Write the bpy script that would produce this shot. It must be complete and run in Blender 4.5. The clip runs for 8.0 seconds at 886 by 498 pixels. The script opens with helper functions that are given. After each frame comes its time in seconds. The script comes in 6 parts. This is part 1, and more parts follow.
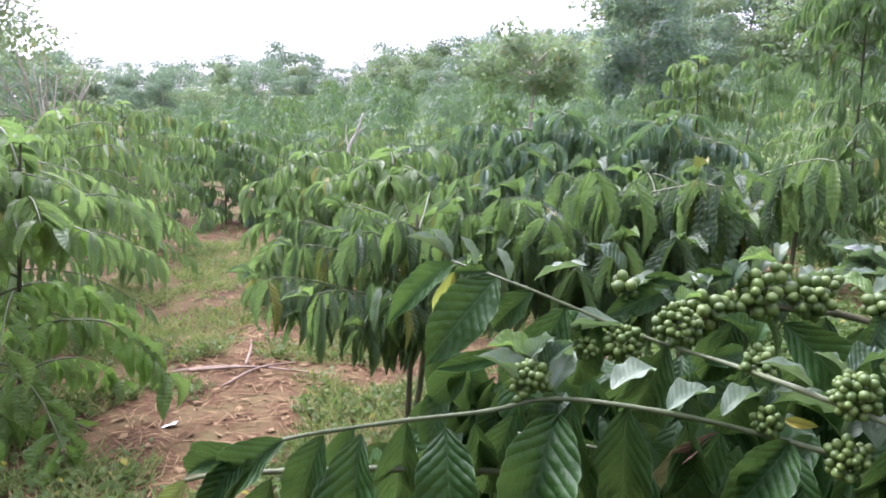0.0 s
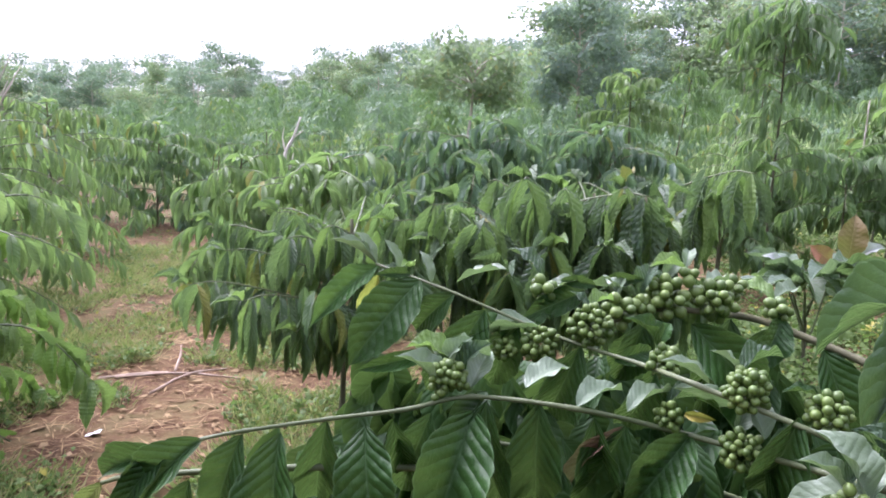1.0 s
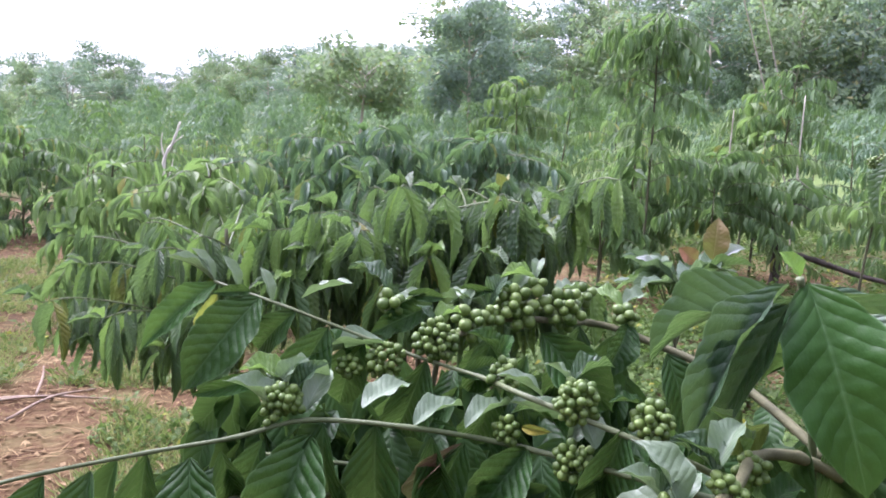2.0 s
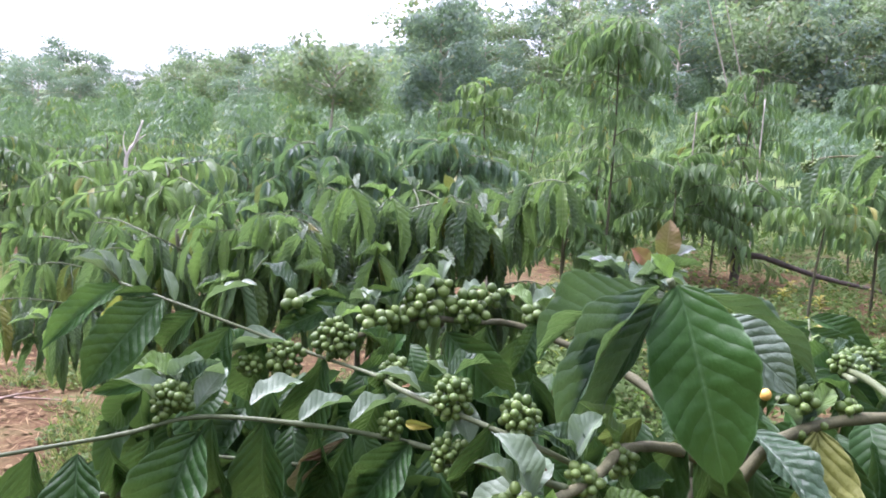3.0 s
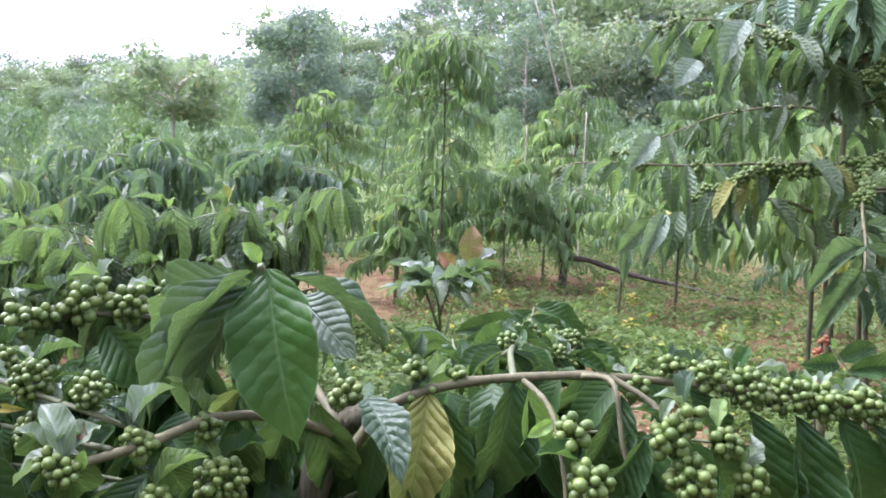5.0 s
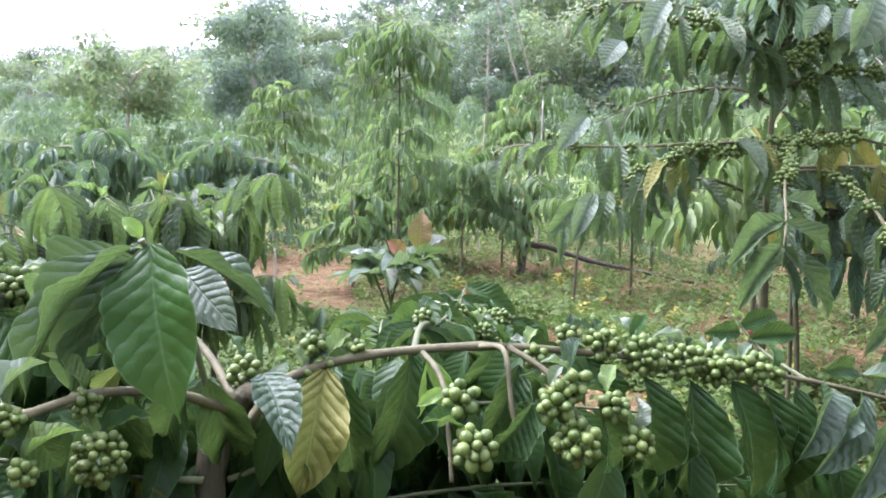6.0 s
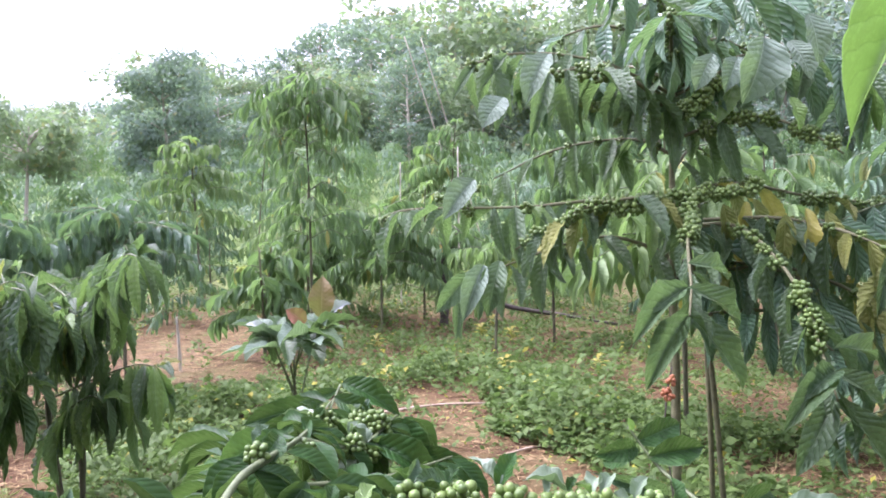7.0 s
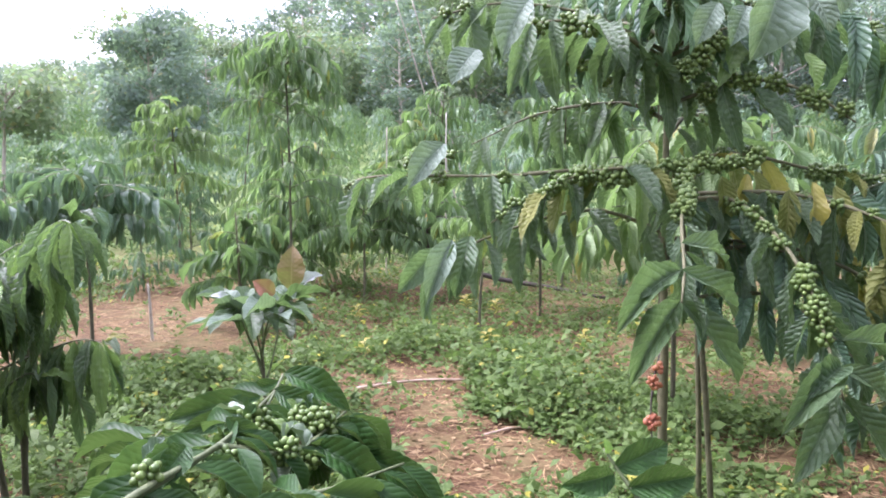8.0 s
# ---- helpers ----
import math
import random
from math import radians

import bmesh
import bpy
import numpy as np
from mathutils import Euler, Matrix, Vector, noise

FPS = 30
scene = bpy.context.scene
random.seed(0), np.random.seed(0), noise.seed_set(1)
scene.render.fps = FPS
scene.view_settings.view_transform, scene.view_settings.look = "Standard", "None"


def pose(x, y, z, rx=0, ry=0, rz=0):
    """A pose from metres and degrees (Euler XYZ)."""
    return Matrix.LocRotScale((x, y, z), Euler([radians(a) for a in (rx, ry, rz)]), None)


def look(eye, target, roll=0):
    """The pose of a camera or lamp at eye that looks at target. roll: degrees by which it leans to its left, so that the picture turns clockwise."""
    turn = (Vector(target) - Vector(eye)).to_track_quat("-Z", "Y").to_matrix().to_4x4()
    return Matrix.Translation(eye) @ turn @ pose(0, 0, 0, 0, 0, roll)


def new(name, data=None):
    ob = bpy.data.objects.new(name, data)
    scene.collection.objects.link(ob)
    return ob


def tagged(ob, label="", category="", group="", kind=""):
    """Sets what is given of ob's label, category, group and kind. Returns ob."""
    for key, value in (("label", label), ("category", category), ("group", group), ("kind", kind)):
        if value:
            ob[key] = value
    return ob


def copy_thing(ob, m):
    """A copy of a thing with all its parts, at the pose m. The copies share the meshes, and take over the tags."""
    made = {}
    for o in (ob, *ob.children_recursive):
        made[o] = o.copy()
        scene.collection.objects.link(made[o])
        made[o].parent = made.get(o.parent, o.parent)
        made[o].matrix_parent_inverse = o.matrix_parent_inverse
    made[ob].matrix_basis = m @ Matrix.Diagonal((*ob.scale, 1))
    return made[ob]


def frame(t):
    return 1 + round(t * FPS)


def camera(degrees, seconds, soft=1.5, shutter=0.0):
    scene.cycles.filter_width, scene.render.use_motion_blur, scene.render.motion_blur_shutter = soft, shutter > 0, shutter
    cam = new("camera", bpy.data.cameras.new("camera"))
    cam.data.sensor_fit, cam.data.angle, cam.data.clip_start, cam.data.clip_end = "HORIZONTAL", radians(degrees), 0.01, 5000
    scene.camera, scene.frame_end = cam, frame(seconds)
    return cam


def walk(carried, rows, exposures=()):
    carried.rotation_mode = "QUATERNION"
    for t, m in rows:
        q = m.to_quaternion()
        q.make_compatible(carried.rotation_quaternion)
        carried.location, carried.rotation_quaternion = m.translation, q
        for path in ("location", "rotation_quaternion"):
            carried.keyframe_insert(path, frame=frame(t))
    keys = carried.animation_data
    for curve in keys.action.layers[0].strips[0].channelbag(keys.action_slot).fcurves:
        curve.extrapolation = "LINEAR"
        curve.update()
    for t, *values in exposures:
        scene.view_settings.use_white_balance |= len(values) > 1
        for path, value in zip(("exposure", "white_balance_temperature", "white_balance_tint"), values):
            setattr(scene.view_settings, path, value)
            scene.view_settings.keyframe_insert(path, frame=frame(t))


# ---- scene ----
cam = camera(62.5, 8.0, 1.8)
PATH = [
    (0, (0.021, -0.053, 1.283), (0.017, 1.931, 1.036), 2.7),
    (0.5, (0.026, -0.060, 1.272), (0.093, 1.923, 1.025), 3.3),
    (1, (0.040, -0.075, 1.283), (0.201, 1.906, 1.062), 3.7),
    (1.5, (0.073, -0.074, 1.296), (0.353, 1.896, 1.096), 3.6),
    (2, (0.105, -0.060, 1.295), (0.545, 1.882, 1.106), 3.5),
    (3.3, (0.238, -0.137, 1.310), (0.781, 1.780, 1.131), 3.9),
    (3.5, (0.280, -0.155, 1.311), (0.863, 1.750, 1.139), 4.0),
    (4, (0.344, -0.206, 1.309), (1.001, 1.676, 1.140), 3.9),
    (4.5, (0.395, -0.260, 1.304), (1.150, 1.586, 1.155), 3.7),
    (5, (0.448, -0.310, 1.304), (1.296, 1.497, 1.175), 2.8),
    (5.2, (0.459, -0.320, 1.307), (1.332, 1.475, 1.180), 3.3),
    (6.3, (0.584, -0.371, 1.279), (1.549, 1.372, 1.109), 1.0),
    (6.5, (0.625, -0.349, 1.296), (1.640, 1.366, 1.124), 1.0),
    (7, (0.787, -0.219, 1.375), (1.877, 1.458, 1.344), -0.9),
    (7.5, (0.899, -0.104, 1.395), (2.027, 1.546, 1.317), -2.2),
    (8, (0.965, -0.069, 1.383), (2.072, 1.592, 1.264), 0.1),
]
walk(cam, [(t, look(eye, target, roll)) for t, eye, target, roll in PATH], [(0.0, 1.84, 5800, 36), (2.0, 1.86, 5760, 36), (4.0, 2.05, 5740, 38), (5.0, 2.1, 5740, 38), (6.5, 2.3, 5760, 39), (7.5, 2.04, 5710, 39), (8.0, 2.17, 5760, 39)])

# ---- light ----
world = bpy.data.worlds.new("overcast_sky")
scene.world = world
world.use_nodes = True
wn, wl = world.node_tree.nodes, world.node_tree.links
wn.clear()
sky = wn.new("ShaderNodeTexSky")
sky.sky_type, sky.sun_disc = "NISHITA", False
sky.sun_elevation, sky.sun_rotation = radians(56), radians(318)
sky.air_density, sky.dust_density, sky.ozone_density = 1.0, 3.0, 1.5
pale = wn.new("ShaderNodeHueSaturation")
pale.inputs["Saturation"].default_value = 0.22
back = wn.new("ShaderNodeBackground")
back.inputs["Strength"].default_value = 0.2
wout = wn.new("ShaderNodeOutputWorld")
wl.new(sky.outputs[0], pale.inputs["Color"])
# cloud cover: three times brighter overhead than at the hazy horizon
aim = wn.new("ShaderNodeTexCoord")
part_z = wn.new("ShaderNodeSeparateXYZ")
wl.new(aim.outputs["Generated"], part_z.inputs[0])
dome = wn.new("ShaderNodeMapRange")
for k, v in (("From Min", 0.0), ("From Max", 1.0), ("To Min", 0.45), ("To Max", 1.45)):
    dome.inputs[k].default_value = v
wl.new(part_z.outputs[2], dome.inputs["Value"])
cover = wn.new("ShaderNodeVectorMath")
cover.operation = "SCALE"
wl.new(pale.outputs[0], cover.inputs[0])
wl.new(dome.outputs[0], cover.inputs["Scale"])
wl.new(cover.outputs[0], back.inputs["Color"])
wl.new(back.outputs[0], wout.inputs["Surface"])

sun = new("sun", bpy.data.lights.new("sun", "SUN"))
sun.data.energy, sun.data.angle, sun.data.color = 1.5, radians(35), (1.0, 0.98, 0.95)
# high ahead on the left, through cloud
sun.matrix_basis = look((-6.3, 7.0, 14.0), (0, 0, 0))


# ---- materials ----
def nodes_of(name):
    m = bpy.data.materials.new(name)
    m.use_nodes = True
    return m, m.node_tree.nodes, m.node_tree.links, m.node_tree.nodes["Principled BSDF"]


def math_node(n, l, op, a, b=None, c=None):
    k = n.new("ShaderNodeMath")
    k.operation = op
    for i, v in enumerate((a, b, c)):
        if v is None:
            continue
        if isinstance(v, (int, float)):
            k.inputs[i].default_value = v
        else:
            l.new(v, k.inputs[i])
    return k.outputs[0]


def mix_col(n, l, fac, a, b, mode="MIX"):
    k = n.new("ShaderNodeMix")
    k.data_type, k.blend_type = "RGBA", mode
    for s, v in ((0, fac), (6, a), (7, b)):
        if isinstance(v, tuple):
            k.inputs[s].default_value = (*v, 1)
        elif isinstance(v, (int, float)):
            k.inputs[s].default_value = v
        else:
            l.new(v, k.inputs[s])
    return k.outputs[2]


def noise_node(n, l, scale, detail=4, coord=None, rough=0.55):
    k = n.new("ShaderNodeTexNoise")
    k.inputs["Scale"].default_value, k.inputs["Detail"].default_value = scale, detail
    k.inputs["Roughness"].default_value = rough
    if coord is not None:
        l.new(coord, k.inputs["Vector"])
    return k.outputs["Fac"]


def ramp(n, l, fac, stops):
    k = n.new("ShaderNodeValToRGB")
    e = k.color_ramp.elements
    while len(e) < len(stops):
        e.new(0.5)
    for el, (p, c) in zip(e, stops):
        el.position, el.color = p, (*c, 1)
    l.new(fac, k.inputs["Fac"])
    return k.outputs["Color"]


def leaf_material(name, dark, light, old, old_share, veins=10.0, rough=0.42, joined=False, through_share=0.22, relief=0.28, gloss=0.5, rib_shade=0.4, pale=False):
    """Coffee leaf: pale midrib and side veins, groove shade in the colour, blotches, quilted relief, light shining
    through.
    """
    m, n, l, p = nodes_of(name)
    uv = n.new("ShaderNodeUVMap")
    sep = n.new("ShaderNodeSeparateXYZ")
    l.new(uv.outputs["UV"], sep.inputs[0])
    u = math_node(n, l, "ABSOLUTE", math_node(n, l, "MULTIPLY_ADD", sep.outputs[0], 2.0, -1.0))
    v = sep.outputs[1]
    if joined:
        rnd = n.new("ShaderNodeNewGeometry").outputs["Random Per Island"]
    else:
        rnd = n.new("ShaderNodeObjectInfo").outputs["Random"]
    rnd2 = math_node(n, l, "FRACT", math_node(n, l, "MULTIPLY", rnd, 17.31))
    tc = n.new("ShaderNodeTexCoord").outputs["Object"]
    blot = math_node(n, l, "MULTIPLY_ADD", noise_node(n, l, 9.0 if joined else 3.0, 5, tc), 2.0, -0.5)
    base = mix_col(n, l, math_node(n, l, "MULTIPLY_ADD", blot, 0.5, math_node(n, l, "MULTIPLY", rnd2, 0.5)), dark, light)
    is_old = math_node(n, l, "GREATER_THAN", rnd, 1.0 - old_share)
    base = mix_col(n, l, math_node(n, l, "MULTIPLY", is_old, 0.85), base, old)
    # side veins sweep towards the tip
    wob = math_node(n, l, "MULTIPLY_ADD", math_node(n, l, "SUBTRACT", noise_node(n, l, 5.0, 2, uv.outputs["UV"]), 0.5), 0.03, v)
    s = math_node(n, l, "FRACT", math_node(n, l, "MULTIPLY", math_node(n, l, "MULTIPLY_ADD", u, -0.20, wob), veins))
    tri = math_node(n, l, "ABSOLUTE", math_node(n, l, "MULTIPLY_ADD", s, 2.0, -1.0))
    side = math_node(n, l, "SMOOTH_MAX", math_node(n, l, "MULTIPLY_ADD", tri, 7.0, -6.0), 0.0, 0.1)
    mid = math_node(n, l, "MAXIMUM", math_node(n, l, "MULTIPLY_ADD", u, -16.0, 1.0), 0.0)
    pale_vein = tuple(min(1.0, c * 1.6 + 0.05) for c in light)
    # vein grooves darkened in the colour, as shade would fall between the quilts
    if pale:
        line = math_node(n, l, "SMOOTH_MAX", math_node(n, l, "MULTIPLY_ADD", tri, 22.0, -21.0), 0.0, 0.1)
        base = mix_col(n, l, math_node(n, l, "MULTIPLY", side, rib_shade), base, tuple(c * 0.6 for c in dark))
        base = mix_col(n, l, math_node(n, l, "MULTIPLY", line, 0.35), base, pale_vein)
    else:
        base = mix_col(n, l, math_node(n, l, "MULTIPLY", side, rib_shade), base, tuple(c * 0.6 for c in dark))
    base = mix_col(n, l, math_node(n, l, "MULTIPLY", mid, 0.5), base, pale_vein)
    # thin pale margin of the blade
    rim = math_node(n, l, "MULTIPLY", math_node(n, l, "GREATER_THAN", u, 0.965), 0.5)
    base = mix_col(n, l, rim, base, pale_vein)
    fine = noise_node(n, l, 60.0 if joined else 40.0, 3, tc)
    dust = math_node(n, l, "MULTIPLY", math_node(n, l, "MAXIMUM", math_node(n, l, "MULTIPLY_ADD", fine, 3.0, -1.5), 0.0), math_node(n, l, "MULTIPLY", blot, 0.35))
    base = mix_col(n, l, dust, base, tuple(min(1.0, c * 2.2 + 0.02) for c in light))
    l.new(base, p.inputs["Base Color"])
    l.new(math_node(n, l, "MULTIPLY_ADD", fine, 0.2, rough - 0.1), p.inputs["Roughness"])
    p.inputs["Specular IOR Level"].default_value = gloss
    bump = n.new("ShaderNodeBump")
    bump.inputs["Strength"].default_value, bump.inputs["Distance"].default_value = relief, 0.006
    hill = math_node(n, l, "SUBTRACT", 1.0, math_node(n, l, "MULTIPLY", tri, tri))
    swell = noise_node(n, l, 26.0 if joined else 5.0, 2, tc)
    height = math_node(n, l, "MULTIPLY_ADD", hill, 0.6, math_node(n, l, "MULTIPLY_ADD", fine, 0.3, math_node(n, l, "MULTIPLY_ADD", swell, 1.6, math_node(n, l, "MULTIPLY", mid, -0.8))))
    l.new(height, bump.inputs["Height"])
    l.new(bump.outputs[0], p.inputs["Normal"])
    tr = n.new("ShaderNodeBsdfTranslucent")
    l.new(mix_col(n, l, 0.5, base, (0.20, 0.36, 0.07)), tr.inputs["Color"])
    mx = n.new("ShaderNodeMixShader")
    mx.inputs[0].default_value = through_share
    l.new(p.outputs[0], mx.inputs[1])
    l.new(tr.outputs[0], mx.inputs[2])
    l.new(mx.outputs[0], n["Material Output"].inputs["Surface"])
    return m


def plain_material(name, a, b, scale, rough=0.8, relief=0.3, dist=0.01, stretch=None, spread=0.35):
    """A rough natural surface: two tones mixed at two scales, with fine relief."""
    m, n, l, p = nodes_of(name)
    co = n.new("ShaderNodeTexCoord").outputs["Object"]
    if stretch:
        mp = n.new("ShaderNodeMapping")
        mp.inputs["Scale"].default_value = stretch
        l.new(co, mp.inputs["Vector"])
        co = mp.outputs[0]
    big, small = noise_node(n, l, scale, 3, co), noise_node(n, l, scale * 7, 6, co, 0.7)
    rnd = n.new("ShaderNodeObjectInfo").outputs["Random"]
    f = math_node(n, l, "ADD", math_node(n, l, "MULTIPLY", big, 0.6), math_node(n, l, "MULTIPLY", small, 0.4))
    f = math_node(n, l, "MULTIPLY_ADD", math_node(n, l, "SUBTRACT", f, 0.5), 1.0 / spread, 0.5)
    f = math_node(n, l, "ADD", f, math_node(n, l, "MULTIPLY_ADD", rnd, 0.5, -0.25))
    l.new(ramp(n, l, f, [(0.0, a), (1.0, b)]), p.inputs["Base Color"])
    p.inputs["Roughness"].default_value = rough
    p.inputs["Specular IOR Level"].default_value = 0.25
    bump = n.new("ShaderNodeBump")
    bump.inputs["Strength"].default_value, bump.inputs["Distance"].default_value = relief, dist
    l.new(small, bump.inputs["Height"])
    l.new(bump.outputs[0], p.inputs["Normal"])
    return m


GREEN_D, GREEN_L, OLD = (0.009, 0.030, 0.006), (0.022, 0.062, 0.012), (0.20, 0.19, 0.03)
M_LEAF = leaf_material("coffee_leaf", GREEN_D, GREEN_L, OLD, 0.0, rough=0.40, relief=0.5, gloss=0.13, through_share=0.15, pale=True)
M_WITHERED = leaf_material("coffee_leaf_withered", (0.10, 0.055, 0.035), (0.19, 0.115, 0.08), OLD, 0.0, rough=0.7, relief=0.4, gloss=0.2, through_share=0.1)
# grey tone paints in sky shine as well as pale undersides
M_PALE = leaf_material("coffee_leaf_grey_shine", (0.085, 0.135, 0.075), (0.15, 0.205, 0.12), OLD, 0.0, rough=0.45, relief=0.2, pale=True)
# lighter, bluer base colour carries part of the sky's sheen
M_SHEEN = leaf_material("coffee_leaf_sheen", (0.024, 0.056, 0.026), (0.046, 0.088, 0.042), OLD, 0.0, rough=0.36, relief=0.6, gloss=0.3, pale=True)
M_LEAF_JOINED = leaf_material("coffee_leaf_massed", GREEN_D, GREEN_L, OLD, 0.01, joined=True, through_share=0.2, gloss=0.15)
M_LEAF_BIG = leaf_material("coffee_leaf_fresh", (0.012, 0.044, 0.007), (0.024, 0.076, 0.012), OLD, 0.0, rough=0.42, relief=0.4, gloss=0.15, through_share=0.28, pale=True)
M_BEAR = leaf_material("coffee_leaf_bluish", (0.038, 0.076, 0.034), (0.082, 0.132, 0.058), (0.3, 0.26, 0.05), 0.0, through_share=0.32, rough=0.36, relief=0.7, gloss=0.28, rib_shade=0.75)
# silver base colour paints the sky's sheen on lit blades
M_SILVER = leaf_material("coffee_leaf_silver_sheen", (0.080, 0.125, 0.085), (0.14, 0.19, 0.13), OLD, 0.0, through_share=0.25, rough=0.5, relief=0.6, gloss=0.2, rib_shade=0.75)
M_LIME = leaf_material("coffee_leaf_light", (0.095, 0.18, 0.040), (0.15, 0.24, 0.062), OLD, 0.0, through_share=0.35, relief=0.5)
M_MID = leaf_material("coffee_leaf_tree", (0.030, 0.072, 0.033), (0.090, 0.146, 0.060), (0.26, 0.24, 0.04), 0.025, through_share=0.34, rough=0.36, relief=1.0, rib_shade=0.95)
M_YOUNG = leaf_material("coffee_leaf_young", (0.11, 0.23, 0.03), (0.17, 0.30, 0.05), OLD, 0.0, through_share=0.35)
M_YELLOW = leaf_material("coffee_leaf_yellowing", (0.24, 0.23, 0.03), (0.36, 0.30, 0.05), OLD, 0.0, through_share=0.35)
M_OLIVE = leaf_material("coffee_leaf_olive", (0.11, 0.138, 0.026), (0.175, 0.185, 0.042), OLD, 0.0, rough=0.5, relief=0.7, gloss=0.25, through_share=0.26)
M_ORANGE = leaf_material("coffee_leaf_orange", (0.105, 0.074, 0.018), (0.155, 0.098, 0.028), (0.3, 0.16, 0.05), 0.0, rough=0.5)
M_RUST = leaf_material("coffee_leaf_rust", (0.17, 0.06, 0.025), (0.22, 0.085, 0.04), OLD, 0.0, rough=0.5)
M_WHITE = leaf_material("leaf_white_back", (0.25, 0.28, 0.26), (0.36, 0.40, 0.37), (0.6, 0.6, 0.6), 0.0, rough=0.5)
M_CROWN = leaf_material("coffee_crown", (0.050, 0.110, 0.043), (0.125, 0.205, 0.076), (0.26, 0.24, 0.05), 0.02, joined=True, through_share=0.38, relief=0.8, rib_shade=0.75, gloss=0.3)
M_CROWN_PALE = leaf_material("coffee_crown_light", (0.092, 0.170, 0.060), (0.18, 0.26, 0.092), (0.30, 0.27, 0.06), 0.03, joined=True, through_share=0.4, relief=0.7, rib_shade=0.75, gloss=0.3)
M_CROWN_BLUE = leaf_material("coffee_crown_blue", (0.040, 0.098, 0.055), (0.100, 0.175, 0.092), (0.2, 0.2, 0.05), 0.01, joined=True, rough=0.36, through_share=0.3, relief=0.9, gloss=0.35, rib_shade=0.75)
# far bushes: distance haze mixed into a paler, bluer leaf colour
M_FIELD = leaf_material("coffee_field_leaf_hazed", (0.060, 0.116, 0.066), (0.118, 0.190, 0.108), (0.2, 0.2, 0.05), 0.01, joined=True, rough=0.5, through_share=0.35, relief=0.5, gloss=0.3)
# ridge foliage kept pale and greyish: distance haze painted into the leaf colour
M_WOODS = leaf_material("forest_leaf_hazed", (0.12, 0.175, 0.145), (0.18, 0.24, 0.195), (0.2, 0.2, 0.09), 0.03, joined=True, rough=0.5, relief=0.1, through_share=0.42, gloss=0.12)
M_WOODS_B = leaf_material("forest_leaf_yellowish_hazed", (0.15, 0.21, 0.13), (0.22, 0.28, 0.17), (0.25, 0.22, 0.1), 0.05, joined=True, rough=0.5, relief=0.1, through_share=0.42, gloss=0.12)
M_WEED = leaf_material("weed_leaf", (0.034, 0.070, 0.016), (0.098, 0.150, 0.038), (0.33, 0.30, 0.04), 0.025, joined=True, rough=0.5, relief=0.2, through_share=0.3, gloss=0.12)
M_GRASS = leaf_material("grass_blade", (0.12, 0.19, 0.05), (0.26, 0.30, 0.10), (0.40, 0.34, 0.18), 0.3, joined=True, rough=0.6, relief=0.05, through_share=0.3, gloss=0.12)
M_DEAD = leaf_material("dead_leaf", (0.085, 0.050, 0.022), (0.17, 0.112, 0.052), (0.24, 0.175, 0.09), 0.25, joined=True, rough=0.8, relief=0.3, through_share=0.05, gloss=0.1)
M_STRAW = plain_material("straw", (0.15, 0.10, 0.045), (0.31, 0.225, 0.105), 3.0, 0.85)
M_BARK = plain_material("coffee_bark", (0.045, 0.045, 0.025), (0.13, 0.130, 0.074), 14.0, 0.9, 1.0, 0.008, (1, 1, 0.25))
M_DARK_BARK = plain_material("dark_bark", (0.03, 0.026, 0.022), (0.10, 0.085, 0.07), 10.0, 0.9, 0.7, 0.006, (1, 1, 0.3))
M_STEM = plain_material("green_stem", (0.055, 0.076, 0.028), (0.115, 0.14, 0.066), 30.0, 0.5, 0.3, 0.002)
M_WOODY = plain_material("woody_stem", (0.056, 0.058, 0.026), (0.135, 0.135, 0.066), 30.0, 0.7, 0.5, 0.002)
M_DRY = plain_material("dry_wood", (0.22, 0.20, 0.15), (0.42, 0.40, 0.32), 9.0, 0.8, 0.5, 0.004)
M_BLEACHED = plain_material("bleached_wood", (0.40, 0.38, 0.31), (0.62, 0.60, 0.52), 9.0, 0.8, 0.5, 0.004)
M_TWIG = plain_material("dry_twig", (0.20, 0.14, 0.10), (0.38, 0.31, 0.23), 12.0, 0.85, 0.5, 0.004)
M_LITTER = plain_material("white_scrap", (0.45, 0.45, 0.43), (0.6, 0.6, 0.58), 20.0, 0.5, 0.2, 0.002)


def cherry_material(name, a, b):
    m, n, l, p = nodes_of(name)
    rnd = n.new("ShaderNodeNewGeometry").outputs["Random Per Island"]
    own = n.new("ShaderNodeObjectInfo").outputs["Random"]
    co = n.new("ShaderNodeTexCoord").outputs["Object"]
    f = math_node(n, l, "FRACT", math_node(n, l, "ADD", rnd, own))
    f = math_node(n, l, "MULTIPLY_ADD", noise_node(n, l, 90.0, 3, co), 0.4, math_node(n, l, "MULTIPLY", f, 0.6))
    l.new(ramp(n, l, f, [(0.1, a), (0.9, b)]), p.inputs["Base Color"])
    p.inputs["Roughness"].default_value = 0.45
    p.inputs["Specular IOR Level"].default_value = 0.35
    return m


M_CHERRY = cherry_material("green_cherry", (0.044, 0.085, 0.014), (0.118, 0.178, 0.038))
M_RIPE = cherry_material("ripe_cherry", (0.24, 0.075, 0.035), (0.33, 0.14, 0.055))
M_GOLD = cherry_material("yellow_cherry", (0.65, 0.36, 0.06), (0.75, 0.45, 0.10))

